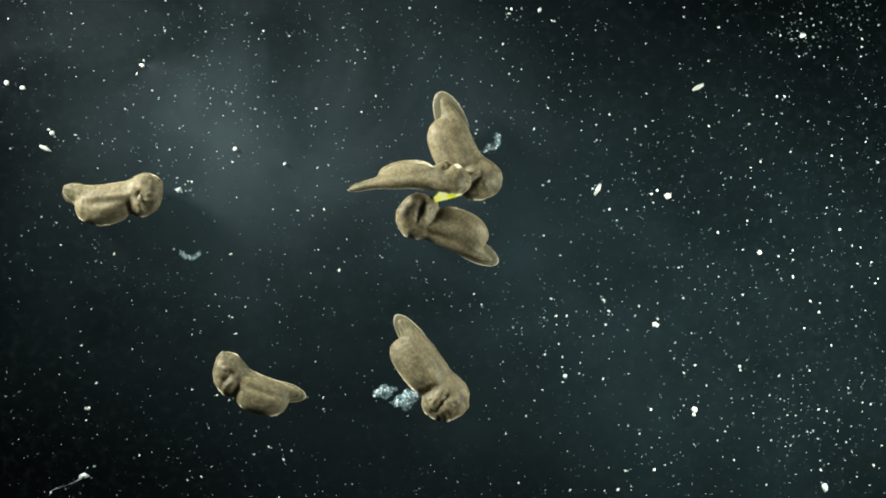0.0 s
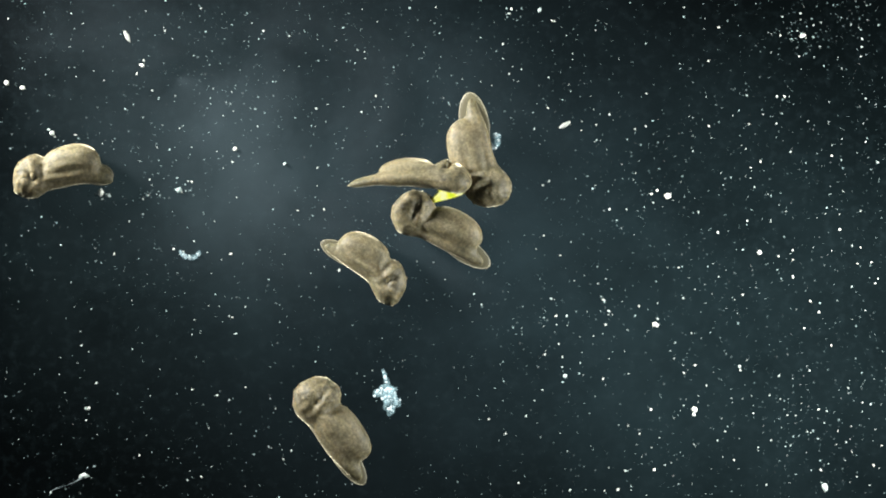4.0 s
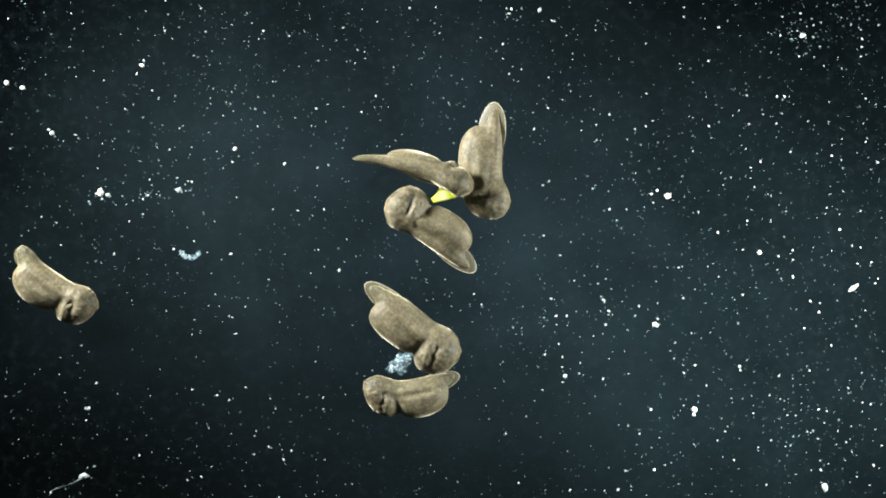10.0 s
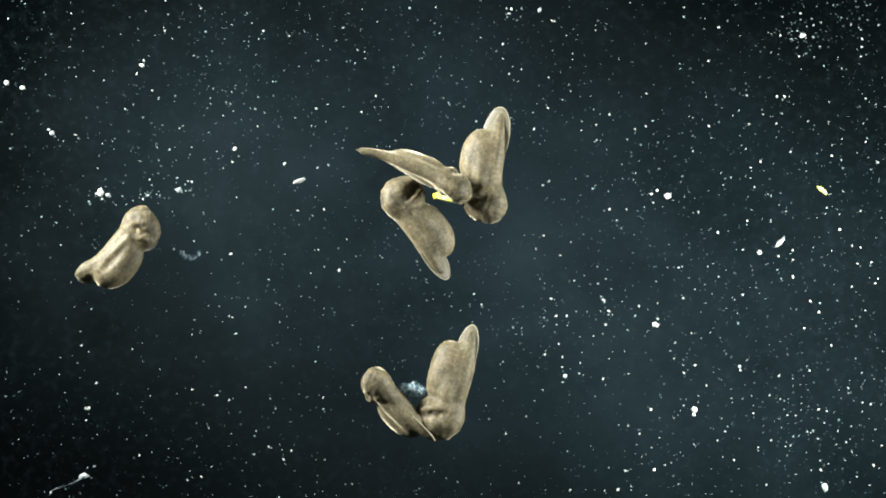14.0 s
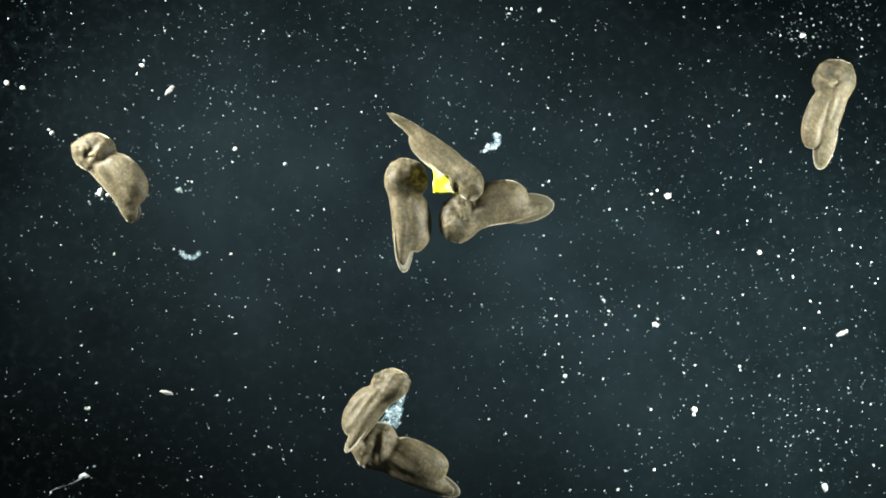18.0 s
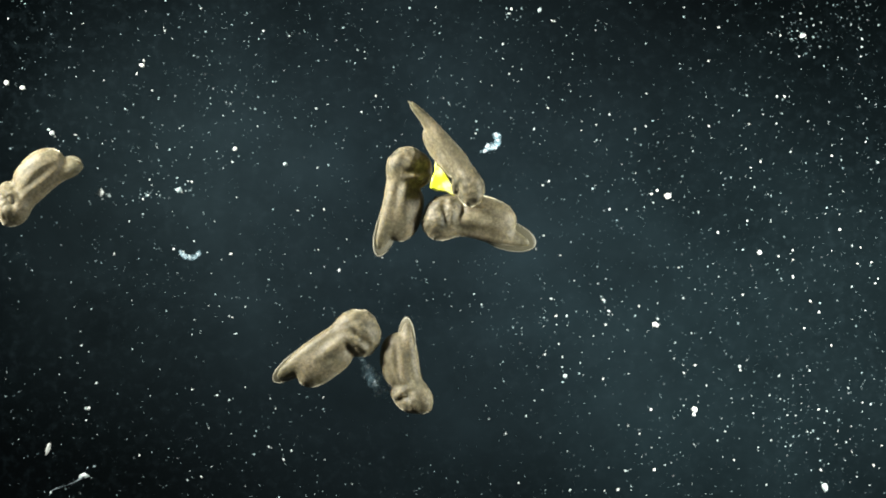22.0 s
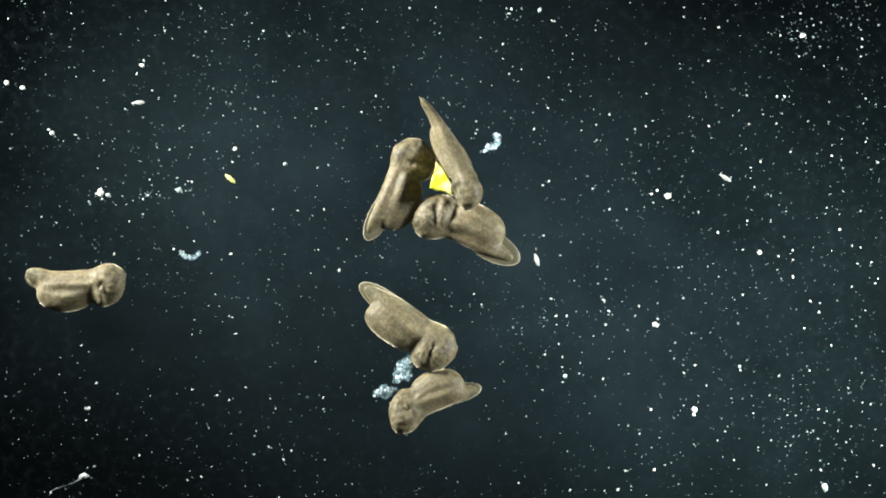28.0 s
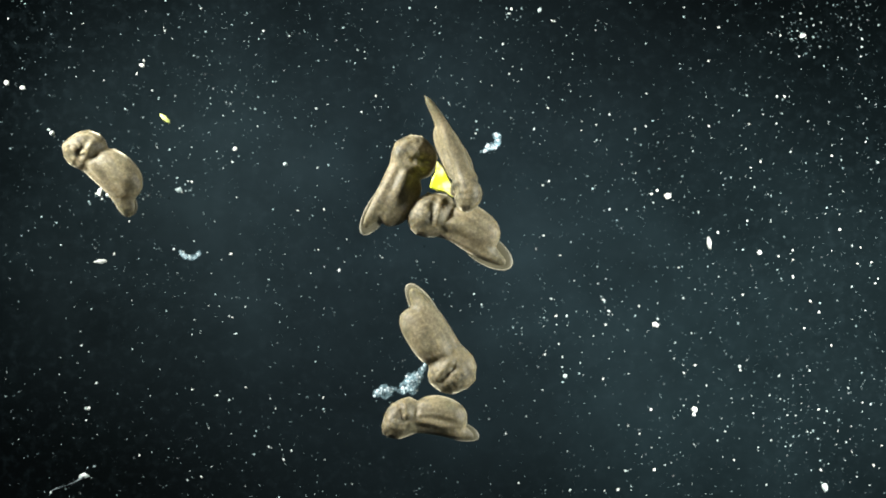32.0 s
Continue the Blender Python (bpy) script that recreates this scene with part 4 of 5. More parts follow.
for px, py, r in ((1078, 635, 5), (1105, 622, 4.5), (1209, 647, 5), (1216, 626, 4.5), (1217, 655, 4.5), (1263, 659, 4.5), (1263, 650, 3.2), (1273, 654, 4), (1277, 605, 4.5), (1282, 621, 5),
                  (1320, 655, 3), (1322, 638, 5), (1344, 630, 3.2), (1357, 653, 3.2), (1369, 619, 2.5), (1413, 656, 3.2), (1419, 625, 4.5), (1428, 648, 5), (1462, 600, 4), (1462, 616, 3.2),
                  (1482, 604, 3), (1501, 637, 3), (1524, 651, 3), (1562, 622, 5), (10, 671, 4), (25, 701, 4.5), (44, 680, 3), (61, 662, 4.5), (105, 663, 5), (115, 695, 4.5)):
    small_grain(px, py, r)
for px, py, r in ((118, 709, 4), (142, 669, 4.5), (266, 701, 5), (280, 667, 3.2), (328, 687, 5), (360, 717, 4.5), (381, 701, 4.5), (412, 706, 5), (478, 706, 5), (502, 705, 3),
                  (645, 677, 4.5), (660, 685, 4), (690, 713, 5.5), (860, 718, 4.5), (890, 671, 5), (1008, 699, 5.5), (1032, 664, 4), (1053, 702, 4), (1072, 681, 5.5), (1105, 663, 5),
                  (1112, 662, 5), (1166, 674, 3.2), (1214, 707, 4.5), (1236, 701, 5), (1236, 712, 4.5), (1253, 718, 4), (1263, 698, 3.2), (1296, 713, 4), (1314, 706, 5), (1330, 701, 5)):
    small_grain(px, py, r)
for px, py, r in ((1333, 718, 5), (1340, 706, 3.2), (1375, 712, 4.5), (1380, 662, 4), (1395, 706, 5), (1395, 713, 4.5), (1418, 703, 3.2), (1427, 681, 3), (1440, 678, 5), (1475, 703, 4),
                  (1504, 674, 4), (1505, 695, 3), (1527, 680, 4), (1543, 664, 5), (1547, 671, 4.5), (1559, 716, 5), (1565, 690, 3.2), (33, 778, 5), (56, 728, 3.5), (157, 733, 5),
                  (172, 769, 4.5), (211, 757, 4.5), (249, 721, 4), (255, 731, 4.5), (259, 771, 5), (268, 741, 4.5), (366, 750, 4), (370, 758, 4.5), (405, 731, 4.5), (409, 768, 5.5)):
    small_grain(px, py, r)
for px, py, r in ((484, 731, 4.5), (496, 770, 3), (513, 747, 4), (514, 725, 4), (534, 736, 4.5), (574, 729, 4.5), (583, 760, 4.5), (598, 768, 5), (880, 726, 3.2), (892, 770, 5),
                  (951, 749, 4.5), (957, 774, 4.5), (991, 767, 5.5), (1023, 737, 4.5), (1043, 732, 5.5), (1095, 752, 4.5), (1147, 721, 5), (1167, 740, 4.5), (1167, 775, 4.5), (1193, 740, 4.5),
                  (1193, 729, 3.2), (1204, 727, 5), (1277, 741, 5), (1308, 777, 5), (1321, 736, 4.5), (1334, 739, 5), (1347, 720, 3.2), (1350, 767, 3.2), (1383, 757, 5), (1395, 749, 4.5)):
    small_grain(px, py, r)
for px, py, r in ((1418, 726, 4.5), (1418, 745, 4.5), (1435, 766, 5), (1441, 762, 4.5), (1462, 722, 4.5), (1477, 729, 3.2), (1521, 753, 4), (1526, 778, 3), (1527, 770, 3.2), (222, 836, 3.5),
                  (336, 834, 4.5), (375, 826, 4.5), (405, 790, 4), (419, 787, 4), (480, 793, 5), (495, 787, 5), (499, 796, 4.5), (501, 806, 4.5), (505, 822, 4.5), (522, 833, 4.5),
                  (575, 814, 5), (980, 784, 4.5), (1000, 830, 4.5), (1004, 799, 5), (1034, 826, 5.5), (1045, 789, 4.5), (1077, 828, 4), (1106, 808, 3), (1106, 799, 3), (1125, 803, 5.5)):
    small_grain(px, py, r)
for px, py, r in ((1127, 787, 4.5), (1136, 808, 4), (1153, 793, 4.5), (1193, 806, 4.5), (1204, 801, 5), (1209, 807, 5), (1231, 790, 5), (1259, 830, 4), (1279, 809, 5), (1297, 805, 3),
                  (1307, 830, 4.5), (1342, 798, 4.5), (1352, 798, 3.2), (1393, 806, 4), (1427, 801, 4.5), (1451, 786, 3), (1459, 822, 5), (1470, 836, 3.2), (1478, 832, 3), (1480, 787, 4.5),
                  (1491, 830, 5), (1496, 815, 4.5), (1508, 801, 5), (1538, 805, 3.2), (1545, 780, 3), (1556, 829, 5), (88, 876, 5), (112, 858, 3.2), (130, 850, 3.2), (142, 873, 4.5)):
    small_grain(px, py, r)
for px, py, r in ((162, 846, 5), (254, 844, 4.5), (283, 859, 3.5), (340, 845, 5), (376, 876, 5), (407, 857, 4.5), (434, 861, 4), (557, 875, 5), (561, 854, 4), (562, 842, 4.5),
                  (571, 870, 5.5), (611, 857, 5.5), (623, 857, 4.5), (868, 857, 5.5), (910, 867, 3), (964, 859, 3.2), (965, 868, 4.5), (965, 874, 4.5), (974, 847, 3.2), (1037, 867, 4.5),
                  (1052, 867, 4.5), (1072, 873, 5), (1078, 880, 3), (1117, 868, 5.5), (1144, 877, 4.5), (1183, 863, 4.5), (1192, 861, 3.2), (1218, 877, 5), (1225, 857, 5), (1249, 874, 4)):
    small_grain(px, py, r)
for px, py, r in ((1294, 850, 3), (1397, 855, 4), (1444, 873, 4.5), (1478, 857, 3.2), (1504, 854, 4.5), (1514, 872, 3), (1556, 845, 3.2)):
    small_grain(px, py, r)
for name, label, verts, faces, mat in (("faint_grains", "small faint pale grains on the dish floor", faint_verts, faint_faces, FAINT),
                                       ("pale_grains", "small pale mineral grains strewn over the dish floor", pale_verts, pale_faces, PALE)):
    me = bpy.data.meshes.new(name)
    me.from_pydata(verts, [], faces)
    me.materials.append(mat)
    tagged(new(name, me), label, "grains", kind="stuff")

# countless finer dust, thicker towards the far lamp
bm_verts, bm_faces = [], []
tip = np.array([(1, 0, 0), (0, 1, 0), (-1, 0, 0), (0, -1, 0), (0, 0, 1)])
fan = [(0, 1, 4), (1, 2, 4), (2, 3, 4), (3, 0, 4)]
dust_rnd = np.random.RandomState(3)


def dust(x, y, r):
    a = dust_rnd.uniform(0, 6.3)
    c, s = math.cos(a), math.sin(a)
    pts = tip * (r * dust_rnd.uniform(0.8, 1.5), r * dust_rnd.uniform(0.6, 1.0), r * 0.8)
    base = len(bm_verts)
    for p in pts:
        bm_verts.append(tuple(at(x + p[0] * c - p[1] * s, y + p[0] * s + p[1] * c) + Vector((0, 0, (p[2] + 0.05) * U))))
    bm_faces.extend(tuple(base + i for i in f) for f in fan)


made = 0
while made < 9500:
    x, y = dust_rnd.uniform(-300, 1868), dust_rnd.uniform(-250, 1130)
    thick = 0.40 + 0.55 * noise.noise(Vector((x / 170, y / 170, 3.0))) + 0.4 * noise.noise(Vector((x / 45, y / 45, 9.0))) + 0.25 * max(0, (x - 900) / 668)
    for bx, by, sx, sy, much in ((430, 180, 150, 120, 0.25), (1200, 360, 260, 150, 0.2), (1220, 70, 130, 90, -0.35), (450, 690, 200, 130, -0.3), (140, 700, 170, 200, -0.2)):
        thick += much * math.exp(-((x - bx) / sx) ** 2 - ((y - by) / sy) ** 2)
    if dust_rnd.rand() > thick:
        continue
    dust(x, y, 0.6 + 1.3 * dust_rnd.rand() ** 5)
    made += 1
for number, x, y, sx, sy in ((40, 1425, 62, 30, 20), (12, 1510, 30, 22, 18), (16, 268, 345, 22, 8), (8, 330, 335, 12, 8), (16, 180, 345, 16, 10), (20, 1090, 540, 60, 40), (40, 1420, 730, 70, 50), (14, 500, 720, 40, 60)):
    for _ in range(number):
        dust(dust_rnd.normal(x, sx), dust_rnd.normal(y, sy), dust_rnd.uniform(0.9, 2.3))
me = bpy.data.meshes.new("fine_dust")
me.from_pydata(bm_verts, [], bm_faces)
me.materials.append(DUST)
tagged(new("fine_dust", me), "fine pale dust scattered over the dish floor", "dust", kind="stuff")


def swim(pair, rows):
    """Rows: seconds, head x, y, tail x, y, roll about the body, height of the lowest point in units."""
    root, verts = pair
    keys = []
    for t, hx, hy, tx, ty, roll, *up in rows:
        turn = math.atan2(ty - hy, hx - tx)
        a = radians(roll)
        low = (verts[:, 1] * math.sin(a) + verts[:, 2] * math.cos(a)).min()
        h = -low + (up[0] if up else 0.5)
        m = Matrix.Translation(at((hx + tx) / 2, (hy + ty) / 2, h)) @ Matrix.Rotation(turn, 4, "Z") @ Matrix.Rotation(a, 4, "X")
        keys.append((t, m))
    walk(root, keys)


def drift(ob, rows):
    """Rows: seconds, x, y, height in units, turn."""
    walk(ob, [(t, Matrix.Translation(at(x, y, h)) @ Matrix.Rotation(radians(turn), 4, "Z")) for t, x, y, h, turn in rows])


def flake_path(number, rows):
    """Rows: seconds, x, y, and where it is known the slant in degrees. The flake turns a little as it goes, well above the embryos."""
    keys, turn = [], 0.0
    for i, (t, x, y, *slant) in enumerate(rows):
        wish = radians(slant[0]) - FLAKE_SLANTS[number] if slant else turn + 0.3 * math.sin(i * 1.9)
        turn = wish + math.pi * round((turn - wish) / math.pi)
        keys.append((t, Matrix.Translation(at(x, y, 135)) @ Matrix.Rotation(turn, 4, "Z")))
    walk(flakes[number], keys)


def motions():
    swim(left_one, [
        (0, 287, 346, 112, 345, -80), (0.5, 285, 315, 123, 388, -85), (1, 262, 262, 141, 388, -90), (1.5, 222, 232, 172, 397, -95),
        (2, 166, 221, 227, 395, -102), (2.5, 120, 235, 228, 375, -104), (3, 79, 259, 231, 346, -102), (3.5, 48, 288, 220, 325, -100),
        (4.5, 10, 335, 170, 292, -88), (5.5, -8, 395, 118, 285, -75), (6, 6, 447, 99, 299, -75), (7, 28, 515, 48, 336, -75),
        (8, 65, 550, 33, 372, -75), (9, 110, 571, 24, 408, -75), (10, 160, 564, 26, 443, -77), (11, 214, 522, 50, 478, -78),
        (12, 248, 495, 78, 500, -80), (13, 274, 443, 108, 492, -82), (14, 275, 385, 142, 498, -86), (14.5, 262, 366, 150, 492, -88),
        (15.5, 250, 310, 178, 475, -93), (16.5, 227, 272, 202, 452, -97), (17, 203, 250, 214, 434, -100), (17.5, 178, 236, 231, 405, -102),
        (18, 150, 243, 243, 386, -105), (18.5, 116, 248, 246, 365, -103), (19, 88, 268, 246, 345, -102), (20, 46, 292, 215, 310, -98),
        (21, 3, 344, 174, 282, -92), (22, -13, 382, 147, 278, -85), (23, 2, 441, 109, 295, -82), (24, -6, 480, 76, 316, -78),
        (25, 15, 515, 48, 338, -75), (25.5, 35, 530, 40, 350, -76), (26.5, 100, 550, 25, 400, -76), (27.5, 188, 525, 22, 460, -78),
        (28, 219, 508, 47, 493, -78), (29, 256, 440, 99, 502, -84), (30, 236, 345, 155, 495, -91), (31, 222, 287, 180, 446, -97), (32, 130, 238, 240, 378, -105)])
    swim(pair_long, [
        (0, 808, 738, 702, 560, -85), (0.5, 705, 832, 815, 668, -80), (1, 529, 663, 629, 851, -85), (1.5, 640, 565, 500, 700, -80),
        (2, 735, 588, 530, 588, -85), (2.5, 775, 640, 605, 535, -85), (3, 814, 731, 733, 554, -85), (3.5, 732, 830, 826, 647, -80),
        (4, 545, 680, 640, 850, -85), (4.6, 605, 575, 490, 730, -80), (5.5, 630, 562, 485, 695, -75), (6, 645, 572, 485, 685, -75),
        (7, 690, 572, 500, 612, -80), (8, 745, 585, 540, 550, -80, 12), (9, 785, 615, 598, 512, -82, 28), (10, 804, 650, 645, 500, -84, 38), (11, 812, 685, 693, 502, -84, 38),
        (12, 815, 712, 735, 515, -80, 34), (13, 802, 742, 785, 535, -72, 22), (14, 765, 775, 838, 575, -72, 6), (14.5, 748, 785, 858, 600, -75),
        (15.5, 710, 805, 885, 680, -85), (16.5, 692, 805, 878, 750, -92), (17, 663, 785, 857, 812, -95), (18, 635, 772, 808, 872, -95), (19, 592, 758, 750, 895, -95), (20, 564, 698, 634, 888, -68),
        (21, 566, 640, 546, 838, -80), (22, 665, 572, 487, 672, -80), (23, 708, 568, 503, 580, -80), (24, 735, 582, 530, 552, -80), (25, 758, 595, 558, 530, -82), (25.5, 768, 602, 575, 522, -82),
        (27.5, 798, 638, 625, 508, -84), (28, 800, 645, 634, 500, -84), (29, 809, 656, 656, 498, -84), (30, 815, 670, 679, 498, -84), (31, 818, 682, 701, 500, -84), (32, 819, 692, 722, 503, -84)])
    swim(pair_short, [
        (0, 388, 647, 531, 702, 90), (0.5, 362, 600, 505, 672, 90), (1, 367, 484, 428, 612, 90), (1.5, 421, 392, 419, 547, 90),
        (2, 490, 362, 411, 499, 90), (2.5, 540, 367, 415, 462, 90), (3, 619, 390, 471, 432, 90), (3.5, 675, 447, 515, 407, 90),
        (4.3, 715, 570, 605, 460, 90), (5, 700, 665, 640, 530, 90), (5.5, 692, 691, 632, 541, 90), (6, 690, 697, 655, 543, 90),
        (7, 680, 706, 734, 562, 90), (8, 655, 703, 760, 591, 90), (9, 653, 700, 800, 632, 90), (10, 650, 698, 808, 668, 90), (11, 648, 676, 801, 722, 78),
        (12, 648, 670, 795, 740, 45), (13, 650, 665, 788, 752, 30), (14, 652, 662, 764, 778, 25), (14.5, 656, 660, 748, 785, 28, 20),
        (15.5, 675, 655, 694, 810, 30, 45), (16.5, 694, 655, 650, 812, 32, 50), (17, 700, 655, 634, 804, 34, 50), (18, 710, 664, 614, 794, 36, 50), (19, 724, 690, 580, 768, 45, 50), (20, 711, 711, 555, 703, 60, 45),
        (21, 715, 716, 590, 625, 24, 25), (22, 740, 724, 718, 572, -62), (23, 730, 732, 775, 578, -68), (24, 740, 735, 785, 590, -70), (25, 730, 742, 810, 618, -65), (25.5, 722, 744, 822, 630, -67),
        (27.5, 703, 748, 840, 662, -73), (28, 695, 746, 846, 685, -75), (29, 690, 748, 848, 695, -78), (30, 686, 753, 848, 714, -80), (31, 684, 752, 847, 742, -82), (32, 682, 744, 843, 770, -85)])
    swim(upper_one, [
        (0, 865, 352, 776, 163, -90), (1.5, 868, 355, 793, 165, -88), (3, 872, 358, 814, 168, -86), (3.5, 872, 360, 823, 169, -84), (6, 873, 368, 845, 172, -78), (9, 866, 380, 868, 182, -72),
        (13, 856, 390, 884, 193, -68), (14.5, 852, 392, 890, 196, -70), (15.5, 825, 402, 935, 225, -80), (16.5, 800, 402, 962, 272, -88), (17, 790, 397, 978, 325, -90), (18, 780, 395, 976, 362, -92), (19, 772, 392, 968, 386, -92),
        (21, 757, 380, 950, 420, -92), (23, 748, 379, 940, 440, -92), (25, 742, 376, 930, 451, -92), (28, 735, 370, 918, 461, -92), (32, 727, 362, 907, 472, -92)])
    swim(spindle, [
        (0, 828, 320, 618, 335, 28, 46), (3, 828, 320, 619, 329, 27, 46), (6, 829, 318, 620, 324, 27, 46), (9, 829, 320, 621, 321, 26, 46), (9.5, 829, 321, 623, 318, 20, 46), (10, 830, 330, 630, 280, 15, 46),
        (11, 830, 340, 632, 270, 13, 46), (13, 830, 346, 633, 265, 9, 46), (14.5, 831, 346, 634, 262, 6, 46), (15.5, 834, 340, 640, 245, -6, 46), (16.5, 838, 338, 648, 228, -18, 46), (17, 846, 336, 663, 212, -24, 46),
        (18, 850, 348, 685, 197, -24, 46), (19, 847, 352, 698, 190, -24, 46), (21, 846, 358, 718, 182, -22, 46), (23, 841, 362, 730, 176, -21, 46), (28, 836, 368, 745, 172, -17, 46), (32, 833, 371, 754, 170, -14, 46)])
    swim(lower_one, [
        (0, 708, 362, 880, 467, -90), (3.5, 702, 355, 868, 472, -90), (6, 697, 350, 860, 478, -90), (9, 693, 348, 855, 480, -90), (10, 690, 340, 843, 485, -85), (11, 688, 330, 828, 490, -80),
        (13, 696, 320, 798, 495, -68), (14.5, 698, 316, 785, 492, -62), (15.5, 705, 308, 772, 492, -56), (16.5, 708, 298, 752, 490, -50), (17, 708, 292, 730, 492, -48), (18, 720, 282, 714, 480, -52), (19, 726, 280, 697, 471, -56),
        (21, 733, 270, 678, 459, -66), (23, 742, 262, 660, 443, -70), (25, 748, 256, 654, 433, -72), (28, 753, 252, 647, 424, -74), (32, 756, 248, 640, 414, -74)])
    swim(passer, [
        (0, 950, 1300, 1100, 1200, 70), (5.5, 900, 1150, 1070, 1080, 70), (6.1, 850, 1010, 1010, 940, 70), (6.2, 815, 868, 975, 790, 70), (6.5, 782, 892, 952, 812, 70), (7, 605, 960, 770, 875, 70), (7.5, 540, 1020, 700, 950, 70),
        (8.5, 700, 1180, 560, 1060, 70), (11, 1150, 1250, 960, 1230, 70), (14, 1330, 1150, 1240, 1320, 70), (15, 1345, 1030, 1310, 1220, 70), (15.5, 1365, 865, 1340, 1060, 70), (16, 1390, 700, 1368, 895, 70),
        (16.5, 1414, 532, 1390, 727, 70), (17, 1444, 370, 1410, 560, 70), (17.5, 1472, 220, 1446, 408, 75), (18, 1484, 110, 1455, 296, 80), (18.5, 1528, 0, 1492, 182, 85), (19, 1490, -118, 1508, 72, 90),
        (19.5, 1480, -250, 1510, -60, 90), (21, 1450, -500, 1500, -310, 90), (32, 1400, -620, 1480, -440, 90)])
    swim(visitor, [
        (0, 1200, 1420, 1400, 1450, 75), (5.5, 950, 1180, 1160, 1210, 75), (6.1, 905, 1010, 1115, 1050, 75), (6.2, 885, 702, 1095, 745, 75), (6.3, 842, 718, 1052, 725, 75), (6.5, 775, 750, 985, 690, 75), (6.7, 705, 800, 890, 695, 75),
        (7, 580, 868, 745, 715, 75), (7.5, 525, 985, 555, 800, 75), (8, 500, 1180, 525, 985, 75), (10, 350, 1400, 450, 1230, 75), (32, 300, 1450, 400, 1280, 75)])
    drift(yellow, [(0, 795, 338, 44, -86), (9.5, 795, 338, 44, -86), (13, 801, 345, 44, -112), (14.5, 801, 344, 46, -112), (15.2, 783, 334, 60, -50), (15.9, 782, 332, 70, 5), (16.5, 781, 330, 74, 35), (17, 783, 328, 74, 40), (19, 782, 322, 76, 25), (23, 780, 320, 76, 20), (32, 781, 320, 76, 15)])
    drift(pair_shred, [
        (0, 720, 708, 24, 0), (0.5, 690, 745, 24, 20), (1, 690, 700, 24, 60), (1.5, 660, 690, 24, -60), (2, 670, 660, 24, -90), (2.5, 690, 670, 24, 100), (3, 705, 700, 24, 30), (3.5, 695, 715, 24, 80),
        (4.5, 690, 690, 24, 60), (5.5, 655, 650, 24, 60), (6, 640, 652, 24, 60), (8, 680, 640, 24, 40), (9, 700, 637, 24, 20), (11, 715, 660, 24, 0), (13, 728, 682, 24, -30), (14.5, 725, 700, 24, -20),
        (16.5, 710, 735, 24, 40), (18, 695, 740, 24, 30), (19, 675, 745, 24, 20), (20.5, 655, 700, 24, 60), (22, 660, 665, 24, 90), (23, 668, 655, 24, 90), (25, 690, 665, 24, 60), (28, 715, 657, 24, 35), (32, 728, 680, 24, 20)])
    drift(milky, [(0, 360, 140, 1, -14), (3, 380, 170, 1, -18), (5.5, 450, 210, 1, -26), (6.3, 440, 235, 1, -24), (7.0, 430, 240, 1, -20), (7.5, 380, 60, 1, -18), (8, 340, -160, 1, -14), (9, 500, -280, 1, -10), (11, 700, -500, 1, 0), (14, 820, -620, 1, 0), (32, 860, -700, 1, 0)])
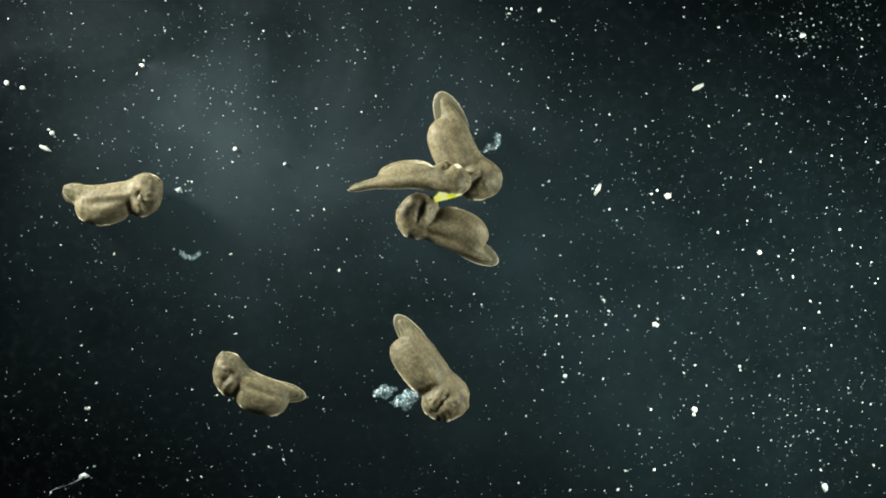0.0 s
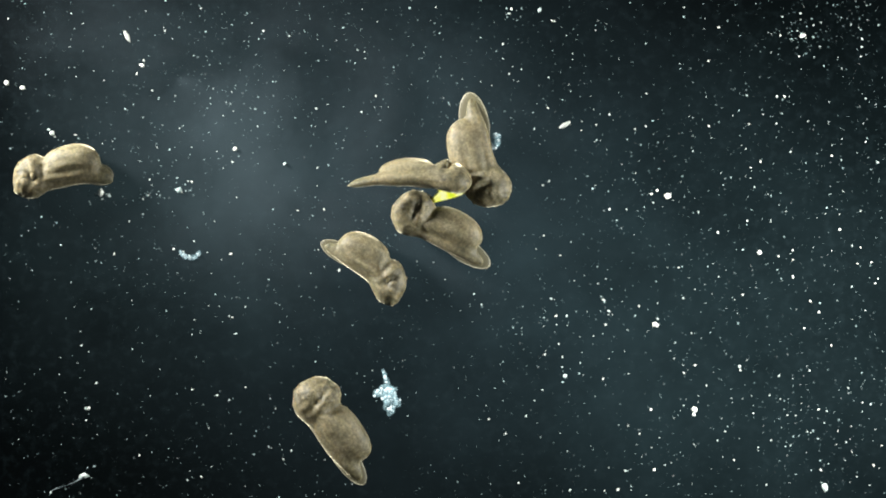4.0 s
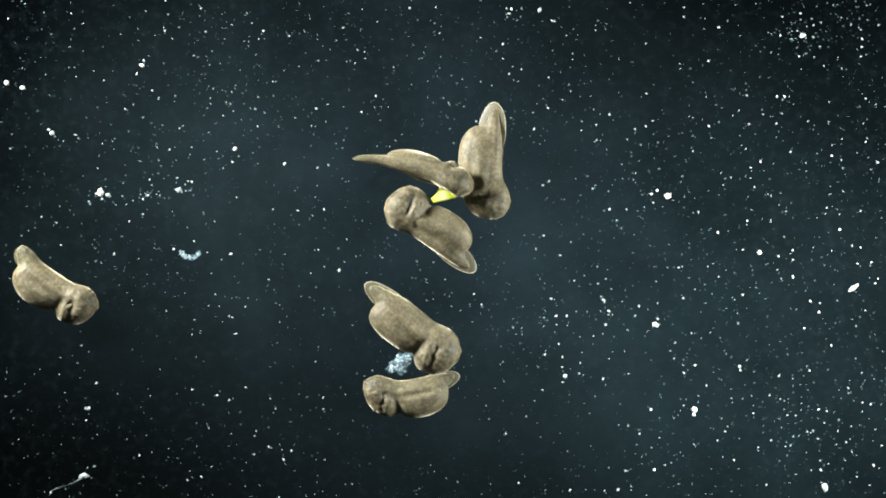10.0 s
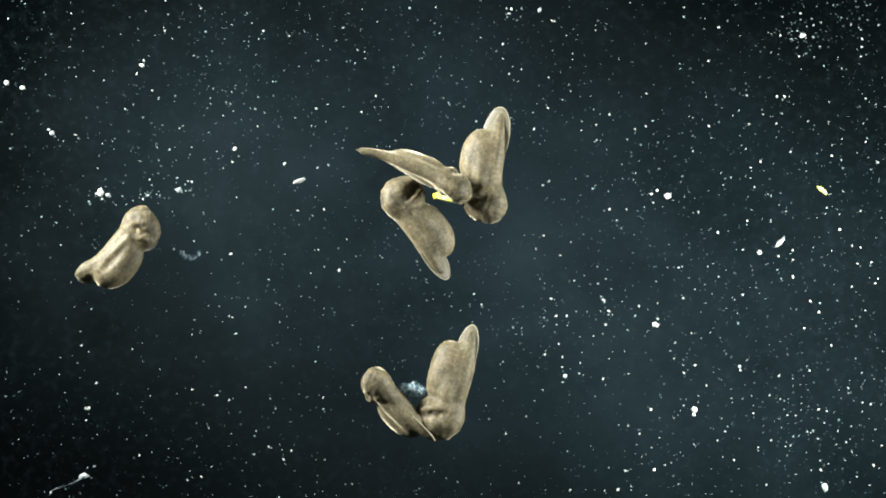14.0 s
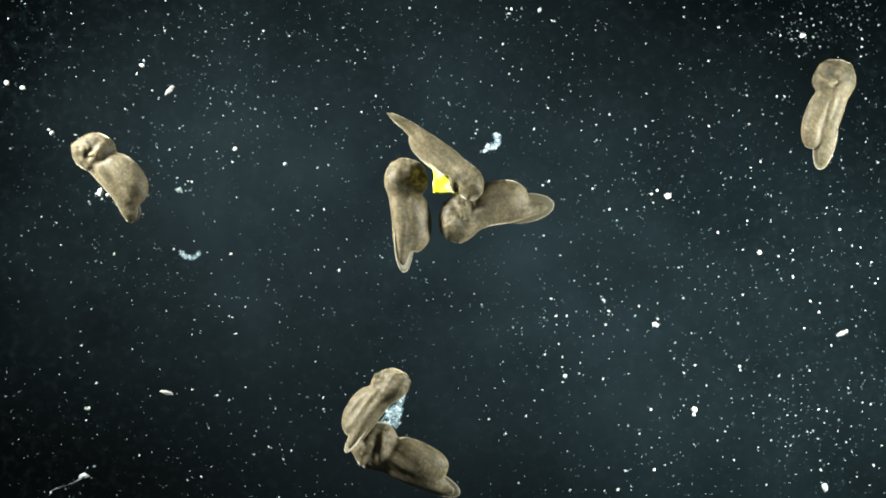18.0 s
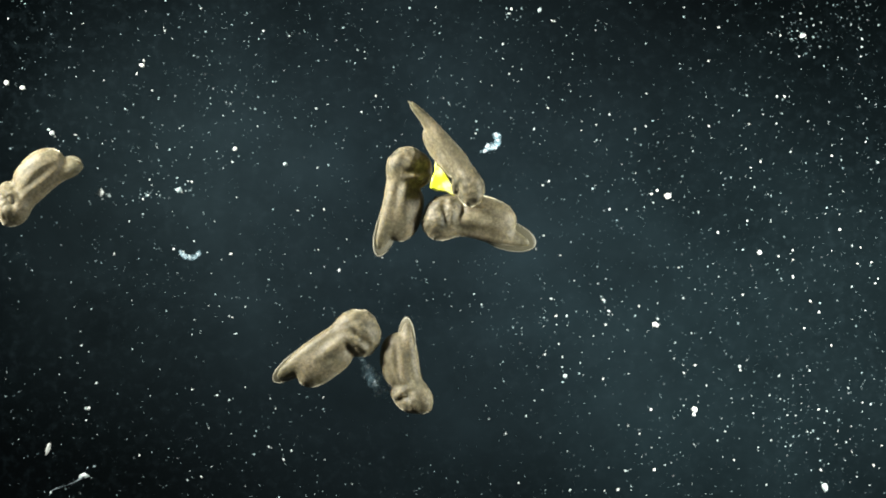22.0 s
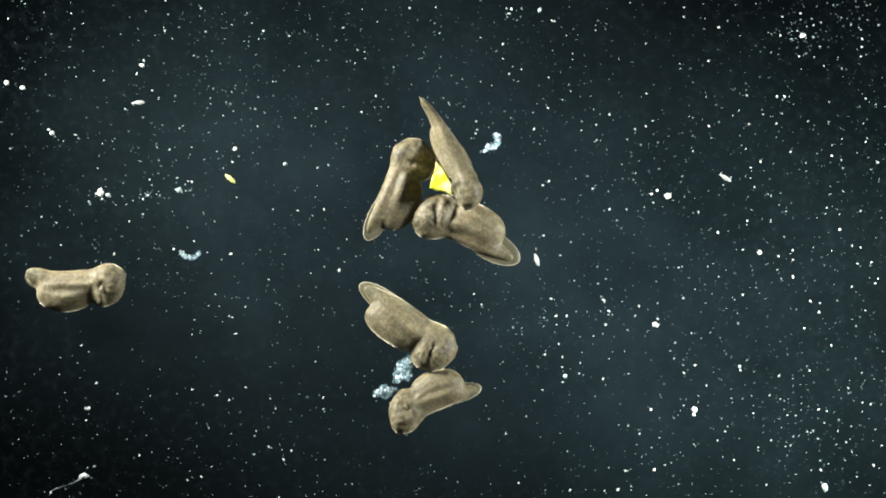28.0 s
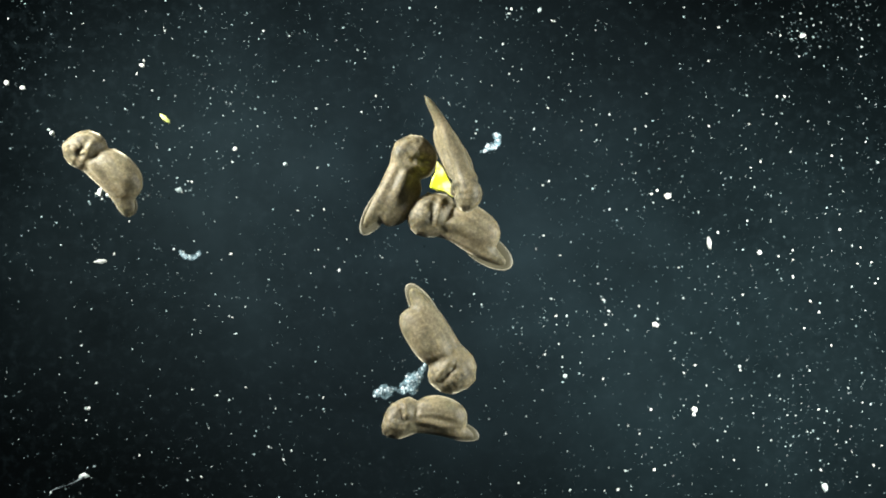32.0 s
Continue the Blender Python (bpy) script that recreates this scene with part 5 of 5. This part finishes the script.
    flake_path(0, [(0, 1235, 155), (1, 1155, 270), (2, 953, 145), (3, 905, 200), (6, 1480, 245), (7, 1640, 330), (9, 1650, 400), (10, 1510, 510), (11, 1650, 560), (12, 1495, 500), (13, 1305, 270),
                           (14, 1380, 430), (17, 1240, 395), (18, 1490, 590), (19, 1640, 400), (20, 1660, 300), (21, 1335, 290), (22, 1640, 340), (23, 1275, 710), (24, 1130, 738, -25), (25, 950, 605), (28, 950, 460, -75),
                           (29, 1640, 380), (30, 1660, 360), (31, 1255, 335), (32, 1255, 430)])
    flake_path(1, [(0, 1058, 335), (1, 810, 435, 10), (2, 700, -60), (5, 690, -70), (6, 637, 168, -70), (7, 720, -70), (8, 800, 75), (9, 663, 463, -50), (10, 600, -80), (13, 560, -80), (14, 530, 320, 20), (17, 500, 660, 0), (18, 295, 695),
                           (19, 555, 645, 15), (20, 530, 525, 60), (21, 400, 950), (23, 380, 960), (24, 990, 465, -35), (25, 590, 745, -20), (27, 700, 960), (28, 1284, 315), (29, 1500, -60), (30, 1100, -80), (31, 805, 475, 40), (32, 700, -80)])
    flake_path(2, [(0, 80, 263), (1, 445, 395, -55), (2, 100, 250), (3, 250, 225), (5, 200, -60), (7, 300, -60), (8, 795, 420), (9, 900, -80), (16, 300, -60), (17, 330, 105), (18, 300, 160, 45), (19, 340, 5), (20, 556, 525, 60),
                           (21, 485, 25), (22, 85, 795), (23, 370, 32), (24, 230, 20, 0), (25, 395, 60), (26, 300, -50), (28, 245, 182), (29, 483, 350), (30, 510, 240), (31, 45, 400), (32, 178, 463)])
    flake_path(3, [(0, 1100, -60), (5, 1100, -60), (6, 1018, 35), (7, 1100, -60), (18, 1100, -60), (19, 1045, 288), (20, 1200, -70), (24, 1000, -60), (25, 915, 110), (26, 900, -60), (29, 100, -60), (30, 170, 265), (31, 60, -60), (32, 60, -80)])
    flake_path(4, [(0, 300, -60), (5.5, 200, -50), (6, 355, 220), (7, 375, 77), (8, 850, 85), (9, 900, -60), (11, 650, -60), (12, 560, 200, -30), (13, 1000, -60), (14, 1455, 337), (15, 1650, 300), (17, 1650, -50),
                           (20, 600, -60), (21, 560, 90), (22, 600, -60), (23, 400, 100), (24, 300, -60), (25, 440, 75), (27, 400, -60), (28, 408, 317), (29, 300, -60), (30, 470, 415), (31, 300, 950), (32, 292, 210)])


motions()
